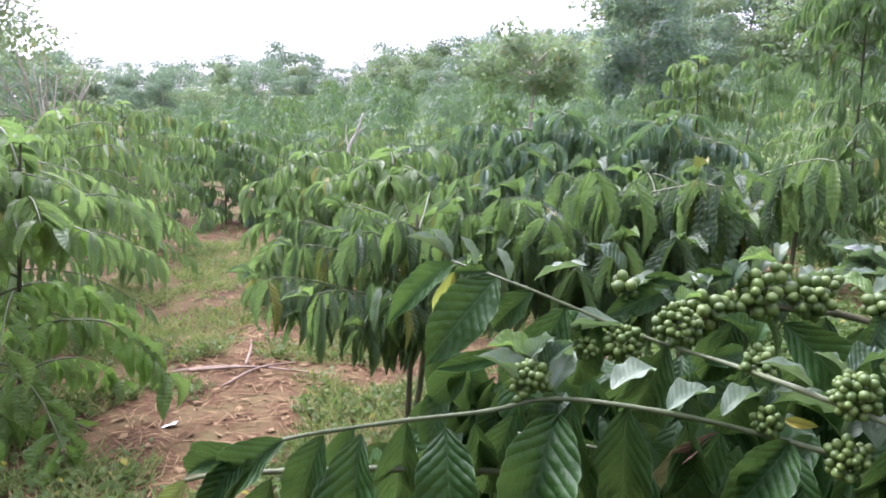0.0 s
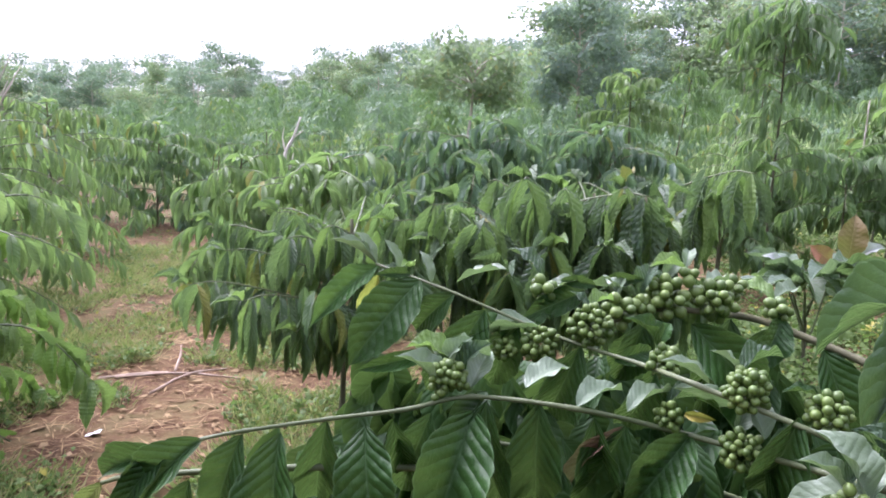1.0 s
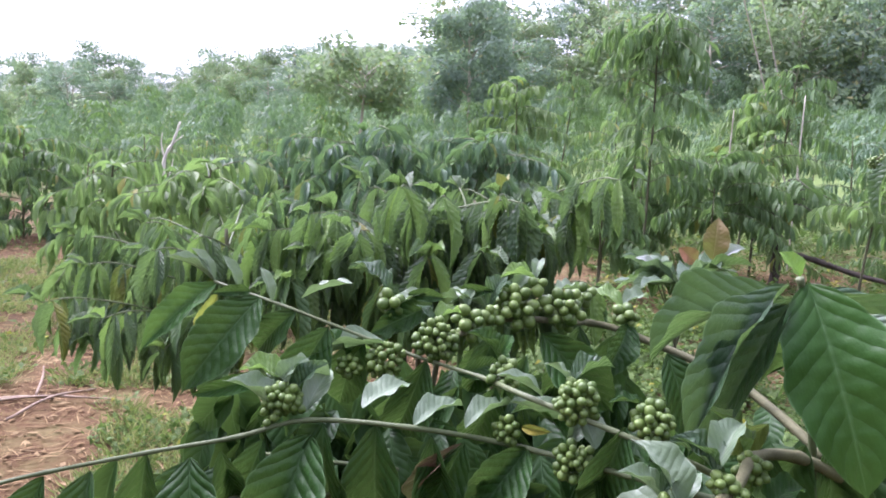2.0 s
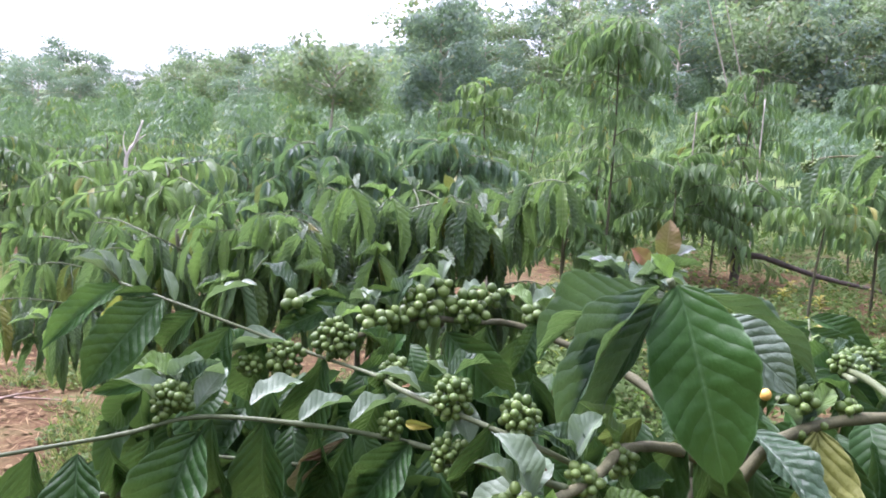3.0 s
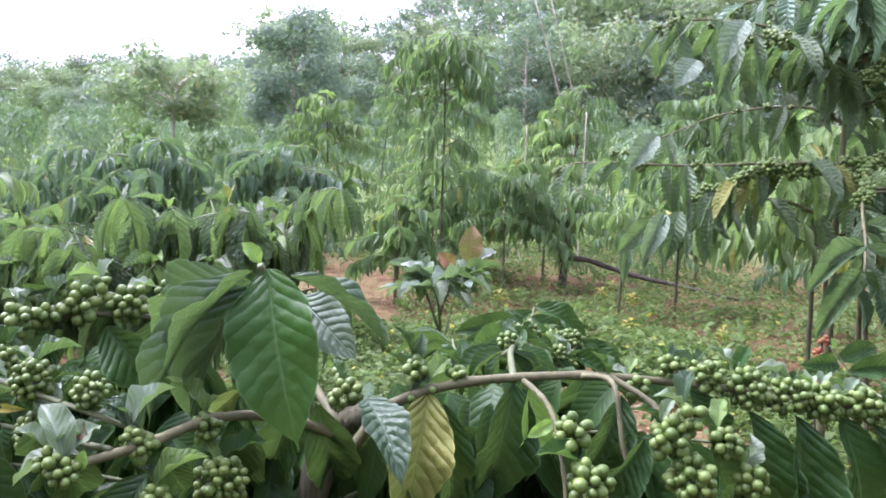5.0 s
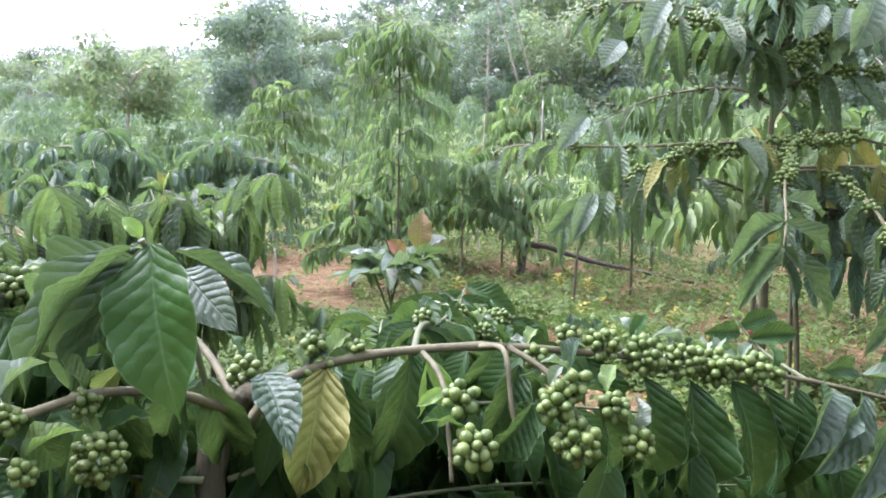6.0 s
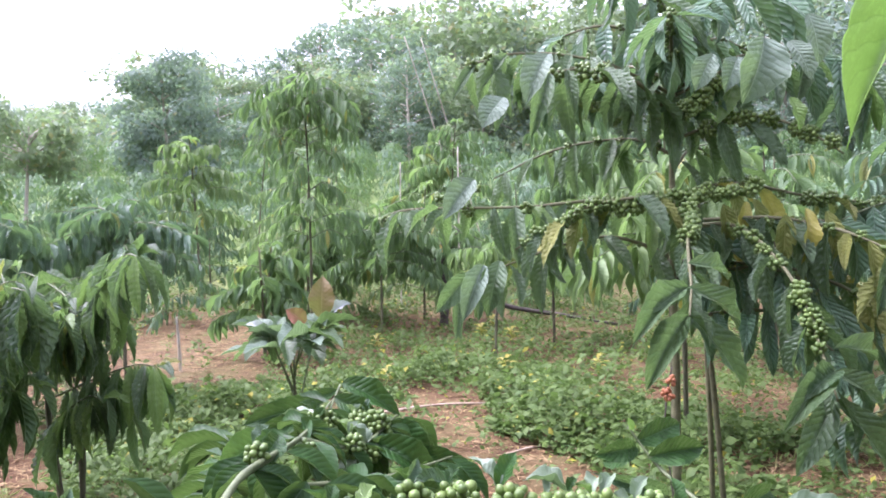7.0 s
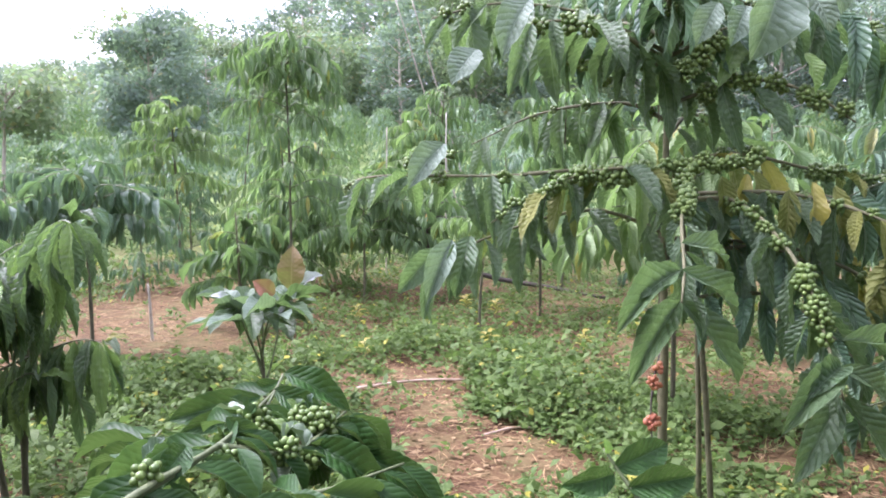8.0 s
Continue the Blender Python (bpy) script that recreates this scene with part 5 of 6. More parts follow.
    # pale broad leaves at the ends of the shoots; silver ones carry painted sheen
    for base, tip, width, tint in (((2.35, 0.80, 1.83), (2.31, 0.83, 1.67), 0.110, 'w'),
                                   ((2.31, 0.91, 1.81), (2.28, 0.94, 1.72), 0.060, 'w'),
                                   ((2.36, 0.70, 1.86), (2.37, 0.68, 1.74), 0.062, 'w'),
                                   ((2.40, 0.77, 1.82), (2.41, 0.72, 1.72), 0.066, 'w'),
                                   ((2.04, 1.20, 1.84), (1.96, 1.20, 1.70), 0.072, 'w'),
                                   ((2.84, 1.27, 1.47), (2.85, 1.26, 1.32), 0.055, 'o'),
                                   ((3.02, 1.28, 1.49), (3.03, 1.26, 1.37), 0.050, 'o'),
                                   ((2.96, 1.13, 1.43), (2.94, 1.13, 1.26), 0.060, 'o'),
                                   ((2.97, 1.07, 1.45), (2.95, 1.07, 1.27), 0.052, 'y'),
                                   ((3.07, 1.06, 1.44), (3.08, 1.04, 1.28), 0.055, 'o'),
                                   ((2.95, 1.26, 1.48), (2.92, 1.28, 1.35), 0.045, 'y'),
                                   ((2.32, 0.85, 1.79), (2.27, 0.85, 1.70), 0.055, 'w'),
                                   ((1.97, 1.30, 1.74), (1.89, 1.29, 1.65), 0.074, 'w'),
                                   ((2.35, 0.74, 1.68), (2.36, 0.72, 1.60), 0.033, 'l'),
                                   ((2.00, 1.48, 1.54), (1.89, 1.48, 1.42), 0.072, 'w'),
                                   ((1.99, 1.35, 1.31), (1.93, 1.33, 1.16), 0.068, 'k'),
                                   ((1.95, 1.37, 1.30), (1.87, 1.36, 1.15), 0.061, 'w'),
                                   ((1.93, 1.40, 1.28), (1.83, 1.43, 1.17), 0.061, 'k')):
        leaf_between(stem, o, base, tip, width, tint, (-0.5, -0.7, 0.5))
    tagged(part("foliage", joined_leaves("foliage", FULLER, massed, M_CROWN_BLUE), None, tree, "dense dark leaves of the upper crown"), kind="stuff")
    tagged(part("cherries", cluster_mesh(fruit, M_CHERRY, True), None, tree, "green cherries strung along the branches"), kind="stuff")
    # ripe cherries left on a low twig by the trunk
    path = smooth_path([Vector(q) - o for q in ((2.80, 1.45, 0.92), (2.775, 1.45, 0.83), (2.765, 1.45, 0.70), (2.81, 1.45, 0.42))])
    twig = part("branch", tube(path, 0.003, 0.003, 6, 0.3, 4, 0.2, 3), M_DARK_BARK, tree, "thin dark twig")
    for x, z, rad in ((2.784, 0.876, 0.02), (2.766, 0.831, 0.026), (2.76, 0.707, 0.03)):
        for m in cluster_poses(Vector((x, 1.44, z)) - o, rad, 0.009, r):
            part("cherry", CHERRY["ripe"], None, twig, "ripe red cherry", m)
    return tree


build_bearing_tree()

# a leaf of the neighbouring bush that hangs in beside the camera
o = Vector(on_ground(2.05, -0.25))
side_bush = thing("coffee_bush", o, "edge of a coffee bush with a bright hanging leaf", "coffee bush")
path = smooth_path([Vector(q) - o for q in ((2.05, -0.25, o.z - 0.05), (2.05, -0.2, 0.9), (1.95, -0.05, 1.5), (1.72, 0.10, 1.68))])
stem = part("branch", tube(path, 0.012, 0.003, 8, 0.2, 5, 0.1, 2), M_STEM, side_bush)
leaf_between(stem, o, (1.68, 0.11, 1.67), (1.53, 0.18, 1.47), 0.07, "b", (-0.6, -0.3, 0.6))
leaf_between(stem, o, (1.75, 0.06, 1.68), (1.80, -0.05, 1.47), 0.08, "n")
leaf_between(stem, o, (1.90, -0.02, 1.60), (1.98, 0.12, 1.40), 0.08, "n")


# ---- the sapling with large dark leaves ----
def build_sapling():
    o = Vector(on_ground(2.24, 3.50))
    sap = thing("sapling", o, "small sapling with large dark leaves and one orange leaf", "sapling")
    r = random.Random(3)
    part("trunk", tube(smooth_path([Vector((0.02, 0, -0.05)), Vector((0.01, 0, 0.2)), Vector((0, 0, 0.42))]), 0.011, 0.008, 8, 0.1, 5, 0.15, 1), M_BARK, sap)
    for k in range(7):
        a = k * 0.9 + 0.3
        d = Vector((math.cos(a), math.sin(a), 0))
        z = 0.24 + 0.04 * k
        path = smooth_path([Vector((0, 0, z)), Vector((0, 0, z + 0.14)) + d * 0.06, Vector((0, 0, 0.60 + 0.02 * k)) + d * (0.12 + 0.02 * (k % 3))], 5)
        stem = part("branch", tube(path, 0.006, 0.004, 8, 0.15, 5, 0.1, k), M_STEM, sap)
        tip = path[-1]
        for j in range(6):
            b = a + (j - 2.5) * 0.75 + r.uniform(-0.2, 0.2)
            way = Vector((math.cos(b), math.sin(b), r.uniform(-0.3, 0.7) if j % 3 else r.uniform(-0.9, 0.0)))
            q = tip - Vector((0, 0, 0.03 * (j % 3)))
            # blades turned left and not drooping get the silver: sheen put into colour
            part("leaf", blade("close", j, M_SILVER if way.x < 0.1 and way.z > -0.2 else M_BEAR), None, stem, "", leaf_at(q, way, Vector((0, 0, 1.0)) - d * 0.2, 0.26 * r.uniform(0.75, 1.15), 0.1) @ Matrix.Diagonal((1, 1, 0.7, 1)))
        if k == 6:
            part("leaf", blade("close", 2, M_ORANGE), None, stem, "large orange withering leaf", leaf_at(Vector((0.11, -0.12, 0.76)), (0.05, 0.0, 1), (-0.45, -0.9, 0.1), 0.23, 0.135))
            part("leaf", blade("close", 0, M_RUST), None, stem, "rusty leaf", leaf_at(Vector((0.03, -0.10, 0.74)), (-0.7, 0.15, 0.5), (-0.45, -0.9, 0.3), 0.13, 0.09))
            part("leaf", blade("folded", 0, M_WHITE), None, stem, "curled white-backed leaf", leaf_at(Vector((0.16, -0.14, 0.78)), (0.8, -0.3, 0.45), (-0.3, -0.6, 0.6), 0.12, 0.06))
            part("leaf", blade("folded", 1, M_WHITE), None, stem, "curled white-backed leaf", leaf_at(Vector((-0.14, 0.02, 0.70)), (-0.8, 0.3, 0.3), (-0.3, -0.6, 0.6), 0.12, 0.05))
    return sap


build_sapling()

# ---- dark old trunk with a leaning limb, beyond the weeds ----
o = Vector(on_ground(5.4, 6.9))
stump = thing("old_tree", o, "dark old tree trunk with a leaning limb in the weeds", "tree")
crown = []
ro = random.Random(8)
for k in range(16):
    a = k * 2.4
    d = Vector((math.cos(a), math.sin(a), 0))
    q = Vector((-0.04, 0.04, 0.7 + 0.02 * k))
    path = smooth_path([q, q + d * 0.3 + Vector((0, 0, 0.16)), q + d * 0.65 + Vector((0, 0, 0.05))], 5)
    part("branch", tube(path, 0.01, 0.003, 6, 0.2, 4, 0.1, k), M_DARK_BARK, stump)
    hang_leaves(None, path, None, ro, 0.95, 0.07, 0.2, "middle", None, 0.2, 0.9, "n", 0.25, crown)
part("crown", joined_leaves("crown", MEDIUM, crown, M_CROWN), None, stump)
part("trunk", tube(smooth_path([Vector((0, 0, -0.1)), Vector((0.02, 0, 0.4)), Vector((-0.02, 0.03, 0.7)), Vector((-0.06, 0.05, 0.95))]), 0.055, 0.04, 10, 0.1, 4, 0.35, 2), M_DARK_BARK, stump)
part("limb", tube(smooth_path([Vector((-0.02, 0.02, 0.36)), Vector((0.25, -0.2, 0.33)), Vector((0.6, -0.55, 0.20)), Vector((1.0, -0.8, 0.12)), Vector((1.5, -1.3, 0.0))]), 0.036, 0.016, 10, 0.1, 4, 0.3, 5), M_DARK_BARK, stump)
part("fruit", CHERRY["gold"], None, stump, "yellow fruit", pose(-0.07, -0.09, 0.88) @ Matrix.Diagonal((0.03, 0.03, 0.04, 1)))

# ---- dry sticks ----
def dry_stick(pts, r0, r1, label, name="dry_stick", twigs=()):
    o = Vector(pts[0])
    st = thing(name, o, label, "stick")
    part("stem", tube(smooth_path([Vector(q) - o for q in pts]), r0, r1, 8, 0.2, 4, 0.25, 3), M_BLEACHED if name == "dead_stem" else M_TWIG, st)
    for tw in twigs:
        part("twig", tube(smooth_path([Vector(q) - o for q in tw]), r1, r1 * 0.4, 6, 0.2, 4, 0.2, 4), M_BLEACHED, st)
    return st


def standing_pole(x, y, top, lean, r0, label, name="wooden_stake"):
    z = ground_z(x, y)
    ob = tagged(new(name, tube(smooth_path([Vector((x, y, z - 0.1)), Vector((x + lean[0] * 0.5, y + lean[1] * 0.5, (z + top) / 2)), Vector((x + lean[0], y + lean[1], top))]), r0, r0 * 0.6, 8, 0.15, 4, 0.2, 2)), label, "stake")
    ob.data.materials.append(M_DRY)


standing_pole(6.12, 7.6, 2.55, (0.0, 0.0), 0.012, "pale dry stake standing among coffee trees")
standing_pole(5.67, 8.35, 2.4, (0.02, 0.0), 0.013, "pale dry stake standing among coffee trees")
standing_pole(2.26, 6.1, 0.75, (-0.03, 0.0), 0.014, "thin pale stake standing on bare soil")
standing_pole(9.0, 11.2, 5.2, (-1.2, 0.6), 0.016, "long pale pole leaning against the trees", "leaning_pole")
standing_pole(9.2, 11.1, 5.2, (-1.1, 0.6), 0.014, "long pale pole leaning against the trees", "leaning_pole")

# leafless shrub beyond the left row
o = Vector(on_ground(-7.2, 13.2))
shrub = thing("bare_shrub", o, "leafless pale shrub with many thin spreading twigs", "shrub")
rs = random.Random(4)
for k in range(16):
    a, up = k * 2.4, rs.uniform(1.5, 2.5)
    d = Vector((math.cos(a), math.sin(a), 0)) * rs.uniform(0.5, 1.6)
    path = smooth_path([d * 0.05 - Vector((0, 0, 0.05)), d * 0.35 + Vector((0, 0, up * 0.5)), d * 1.0 + Vector((0, 0, up))], 4)
    limb = part("limb", tube(path, 0.03, 0.008, 6, 0.1, 4, 0.2, k), M_DRY, shrub)
    for j in range(4):
        q = path[3 + j]
        w = d * rs.uniform(0.1, 0.5) + Vector((rs.gauss(0, 0.25), rs.gauss(0, 0.25), rs.uniform(0.2, 0.5)))
        part("twig", tube(smooth_path([q, q + w * 0.5 + Vector((0, 0, 0.03)), q + w], 3), 0.010, 0.004, 5), M_DRY, limb)

def dome_tree(place, height):
    """A tall thin coffee tree that carries a dense dome of drooping leaves on a bare stem, with a few sprays below."""
    r = random.Random(71)
    tree = thing("coffee_tree", place, "tall thin coffee tree with a dense drooping dome of leaves", "coffee tree", "tall coffee trees")
    path = smooth_path([Vector((0.08, 0.1, -0.05)), Vector((0.06, 0.06, height * 0.35)), Vector((0.02, 0.0, height * 0.7)), Vector((-0.02, 0.0, height))])
    part("trunk", tube(path, 0.014, 0.007, 8, 0.12, 5, 0.15, 71), M_BARK, tree)
    mats = []
    for i in range(42):
        dome = i < 22
        h = 0.86 + 0.13 * (i % 22) / 22 if dome else 0.40 + 0.023 * (i - 22)
        q = path[int(h * (len(path) - 1))]
        a = i * 2.4 + r.uniform(-0.3, 0.3)
        d = Vector((math.cos(a), math.sin(a), 0))
        ln = r.uniform(0.38, 0.62) if dome else r.uniform(0.3, 0.55)
        twig = smooth_path([q, q + d * ln * 0.5 + Vector((0, 0, 0.13 if dome else 0.08)), q + d * ln + Vector((0, 0, -0.02))], 5)
        stem = part("branch", tube(twig, 0.006, 0.002, 6, 0.2, 4, 0.1, i), M_STEM, tree)
        hang_leaves(stem, twig, None, r, 0.95, 0.045, 0.19, "middle", None, 0.25, 0.9, "m", 0.25, mats, None, 0.66)
    part("crown", joined_leaves("crown", MEDIUM, mats, M_CROWN), None, tree)


# taller trees that stand out above the field
dome_tree(on_ground(3.55, 6.45), 2.62)
coffee_tree("coffee_tree", on_ground(6.6, 9.3), 2.3, 0.7, 20, 72, "tall thin coffee tree with a drooping leafy top", "tall coffee trees", False, MEDIUM, 0.22, M_CROWN_PALE, 0.55, trunk_r=0.02)
coffee_tree("coffee_tree", on_ground(6.9, 6.3), 2.5, 0.8, 22, 73, "tall thin coffee tree with a drooping leafy top", "tall coffee trees", False, MEDIUM, 0.22, M_CROWN, 0.5, trunk_r=0.02)
coffee_tree("coffee_tree", on_ground(3.6, 10.6), 2.4, 0.8, 20, 74, "tall thin coffee tree with a drooping leafy top", "tall coffee trees", False, MEDIUM, 0.22, M_CROWN_PALE, 0.5, trunk_r=0.02)

x, y, z = on_ground(-1.06, 7.9)
dry_stick([(x, y, z - 0.05), (x + 0.02, y, 0.7), (x - 0.01, y, 1.28), (x + 0.07, y, 1.50), (x + 0.14, y, 1.72)], 0.026, 0.010, "pale bare dead stem standing among coffee trees", "dead_stem",
          [[(x, y, 1.33), (x - 0.04, y, 1.48), (x - 0.03, y, 1.60)], [(x + 0.06, y, 1.48), (x + 0.11, y, 1.53), (x + 0.17, y, 1.58)], [(x, y, 1.1), (x + 0.06, y, 1.22), (x + 0.08, y, 1.34)]])
for pts in ([(-1.25, 3.55, 0.15), (-0.95, 3.6, 0.17), (-0.62, 3.58, 0.16)], [(-1.02, 3.35, 0.14), (-0.9, 3.55, 0.18), (-0.75, 3.75, 0.16)], [(-0.98, 3.62, 0.17), (-0.99, 3.75, 0.22), (-1.0, 3.8, 0.26)],
            [(-1.4, 3.5, 0.14), (-1.1, 3.62, 0.16), (-0.9, 3.6, 0.16)]):
    dry_stick(pts, 0.007, 0.004, "dry brown stick lying on the path")
dry_stick([(3.0, 3.95, 0.25), (3.35, 3.85, 0.27), (3.75, 3.68, 0.26)], 0.009, 0.006, "dry brown stick lying on bare soil")
dry_stick([(3.2, 2.9, 0.2), (3.4, 2.85, 0.22), (3.6, 2.7, 0.2)], 0.006, 0.004, "dry brown stick lying on bare soil")
scrap = tagged(new("paper_scrap", grid_mesh("scrap", [-0.03, -0.01, 0.01, 0.03], [-0.02, 0, 0.02], lambda x, y: 0.012 + 0.2 * x * y * 8 + 0.01 * math.sin(60 * x))), "small white scrap lying on the path", "litter")
scrap.data.materials.append(M_LITTER)
scrap.location = (-1.10, 2.90, bumpy_z(-1.1, 2.9))


# unseen coffee trees added behind and beside the camera to block low sky
for k, (x, y) in enumerate(((-3.2, -1.3), (-1.5, -1.7), (0.2, -2.0), (1.7, -1.9), (3.2, -1.5), (4.6, -0.8), (-4.2, 0.6), (-2.4, -3.6), (-0.4, -4.0), (1.6, -4.1), (3.6, -3.6), (5.4, -2.4))):
    coffee_tree("coffee_tree", on_ground(x, y), 2.6, 0.95, 38, 81 + k, GREEN_LABEL, "coffee rows behind the path", False, FAR, 0.24, M_CROWN, 0.2, 0.07)


# ---- coffee field up the hillside ----
def field_tree(name, height, spread, nb, seed, material, low, leaf=0.24, shapes=None, spacing=0.11):
    return coffee_tree(name, (0, 0, 0), height, spread, nb, seed, "coffee tree of the hillside plantation", "hillside coffee", False, shapes or FAR, leaf, material, low, spacing, share=0.9, slim=0.66)


rf = random.Random(77)
near_kinds = [field_tree("coffee_tree", 1.4, 0.85, 17, 51, M_CROWN, 0.12, 0.18, SIMPLE, 0.05), field_tree("coffee_tree", 1.7, 0.8, 17, 52, M_CROWN_PALE, 0.2, 0.18, SIMPLE, 0.05),
              field_tree("coffee_tree", 2.4, 0.7, 19, 53, M_CROWN, 0.45, 0.19, SIMPLE, 0.05), field_tree("coffee_tree", 1.35, 0.9, 17, 54, M_CROWN_BLUE, 0.1, 0.18, SIMPLE, 0.05)]


def far_bush(seed, height, width, count):
    """Leaves of one distant coffee tree, as a low dome of hanging blades."""
    r, mats = random.Random(seed), []
    for _ in range(count):
        a, h = r.uniform(0, 6.28), r.random() ** 0.7
        rad = width * math.sqrt(max(0.05, 1 - (h - 0.35) ** 2 * 1.9)) * r.uniform(0.6, 1.0)
        d = Vector((math.cos(a), math.sin(a), 0))
        out = (d * (1.1 - 0.6 * h) + Vector((0, 0, 0.2 + 1.1 * h))).normalized()
        way = d * r.uniform(0.1, 0.7) + Vector((r.gauss(0, 0.35), r.gauss(0, 0.35), -r.uniform(0.5, 1.2)))
        mats.append(leaf_at(d * rad + Vector((0, 0, height * h)), way, out + Vector((r.gauss(0, 0.3), r.gauss(0, 0.3), 0.1)), r.uniform(0.12, 0.20), r.uniform(0.04, 0.06)))
    ps, fs, us, k = [], [], [], 0
    for m in mats:
        pts, faces, uvs = DIAMOND[0]
        arr = np.array(m)
        ps.append(pts @ arr[:3, :3].T + arr[:3, 3])
        fs.append(faces + k * len(pts))
        us.append(uvs)
        k += 1
    return np.concatenate(ps), np.concatenate(fs), np.concatenate(us)


far_kinds = [far_bush(61, 1.1, 0.78, 640), far_bush(62, 1.3, 0.72, 640), far_bush(63, 1.8, 0.6, 640)]
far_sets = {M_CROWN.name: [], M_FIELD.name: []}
placed = set()
for row in range(0, 20):
    d = 7.2 + row * 2.0 * (1 + row * 0.010)
    for k in range(-14, 24):
        # rows run across the slope
        along = k * 1.7 + rf.uniform(-0.35, 0.35)
        x, y = along * 0.86 + d * 0.46 + rf.uniform(-0.3, 0.3), d * 0.88 - along * 0.46 + rf.uniform(-0.3, 0.3)
        ang, dist = math.degrees(math.atan2(x, y)), math.hypot(x, y)
        if ang < -38 or ang > 72 or dist > 43 or dist < 7 or y < 1.5:
            continue
        if y < 8.8 and -0.36 * y - 0.3 < x < -0.28 * y + 0.9:
            continue
        if dist < 8.4 and 2.0 < x < 7.5 and y > 3 or abs(x + 0.13 * y) < 0.9 and y < 8.3:
            continue
        if dist > 16:
            size = rf.uniform(0.8, 1.1)
            pts, faces, uvs = rf.choice(far_kinds)
            m = np.array(pose(x, y, ground_z(x, y) - 0.05, 0, 0, rf.uniform(0, 360)))
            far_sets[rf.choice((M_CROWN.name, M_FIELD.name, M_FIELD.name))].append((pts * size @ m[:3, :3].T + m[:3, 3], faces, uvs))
            continue
        pick = rf.choices(range(4), weights=(4, 3, 1.4 if x > 2.5 else 0, 3))[0]
        size = rf.uniform(0.8, 1.15) * (1.0 if x > 2.5 else 0.84)
        m = pose(x, y, ground_z(x, y) - 0.02, rf.uniform(-4, 4), rf.uniform(-4, 4), rf.uniform(0, 360)) @ Matrix.Scale(size, 4)
        src = near_kinds[pick]
        if pick not in placed:
            placed.add(pick)
            src.matrix_basis = m
        else:
            copy_thing(src, pose(0, 0, 0)).matrix_basis = m
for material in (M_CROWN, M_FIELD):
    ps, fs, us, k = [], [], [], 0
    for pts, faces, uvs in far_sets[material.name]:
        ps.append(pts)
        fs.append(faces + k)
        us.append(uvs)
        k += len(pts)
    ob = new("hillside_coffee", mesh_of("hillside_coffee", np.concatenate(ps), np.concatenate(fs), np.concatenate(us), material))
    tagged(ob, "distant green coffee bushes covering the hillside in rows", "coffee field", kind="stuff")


# ---- woods along the ridge ----
def forest_tree(seed, height, width, material, bare=0.35, leaf=0.27, count=58, puff=1.2, label="broad leafy forest tree on the ridge"):
    """A broad tree: trunk, spreading limbs, and rounded clumps of small leaves laid over one another like scales."""
    r = random.Random(seed)
    tree = thing("forest_tree", (0, 0, 0), label, "tree", "ridge woods")
    lean = Vector((r.uniform(-0.06, 0.06), r.uniform(-0.06, 0.06), 0)) * height
    path = smooth_path([Vector((0, 0, -0.3)), Vector((0, 0, height * 0.3)) + lean * 0.2, Vector((0, 0, height * 0.6)) + lean * 0.6, Vector((0, 0, height * 0.9)) + lean])
    # grey bark in the pale dry-wood colour, which also stands in for haze
    part("trunk", tube(path, 0.013 * height, 0.005 * height, 8, 0.1, 4, 0.2, seed), M_DRY, tree)
    mats = []
    for i in range(17):
        h = bare + (0.95 - bare) * i / 17
        q = path[int(h * (len(path) - 1))]
        a = i * 2.4 + r.uniform(-0.5, 0.5)
        prof = math.sin(math.pi * (0.22 + 0.68 * (h - bare) / (1 - bare)))
        ln = width * 0.5 * prof * r.uniform(0.65, 1.25)
        d = Vector((math.cos(a), math.sin(a), r.uniform(0.2, 0.6)))
        end = q + d * ln
        part("limb", tube(smooth_path([q, q.lerp(end, 0.5) + Vector((0, 0, ln * 0.08)), end], 4), 0.006 * height, 0.002 * height, 4, 0.0, 4, 0.2, i), M_DRY, tree)
        for k in range(r.randint(4, 6)):
            c = q.lerp(end, r.uniform(0.5, 1.08)) + Vector((r.gauss(0, 1), r.gauss(0, 1), r.gauss(0, 1.1))) * width * 0.06
            size = width * r.uniform(0.085, 0.15) * puff
            for _ in range(int(count * r.uniform(0.8, 1.2))):
                v = Vector((r.gauss(0, 1), r.gauss(0, 1), r.gauss(0.15, 0.9))).normalized()
                q2 = c + Vector((v.x, v.y, v.z * 0.72)) * size * r.uniform(0.72, 1.12)
                way = v.cross(Vector((r.gauss(0, 1), r.gauss(0, 1), r.gauss(0, 1)))) + Vector((0, 0, -0.5)) + v * r.uniform(-0.1, 0.5)
                ln2 = leaf * r.uniform(0.55, 1.15)
                mats.append(leaf_at(q2, way, v + Vector((r.gauss(0, 0.3), r.gauss(0, 0.3), 0.5)), ln2, ln2 * 0.52))
    part("crown", joined_leaves("crown", DIAMOND, mats, material), None, tree)
    return tree


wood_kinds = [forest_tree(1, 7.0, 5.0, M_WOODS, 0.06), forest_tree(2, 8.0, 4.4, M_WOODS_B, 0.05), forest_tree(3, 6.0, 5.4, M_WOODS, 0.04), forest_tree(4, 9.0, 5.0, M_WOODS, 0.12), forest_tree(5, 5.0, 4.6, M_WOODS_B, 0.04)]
wood_h = (7.0, 8.0, 6.0, 9.0, 5.0)
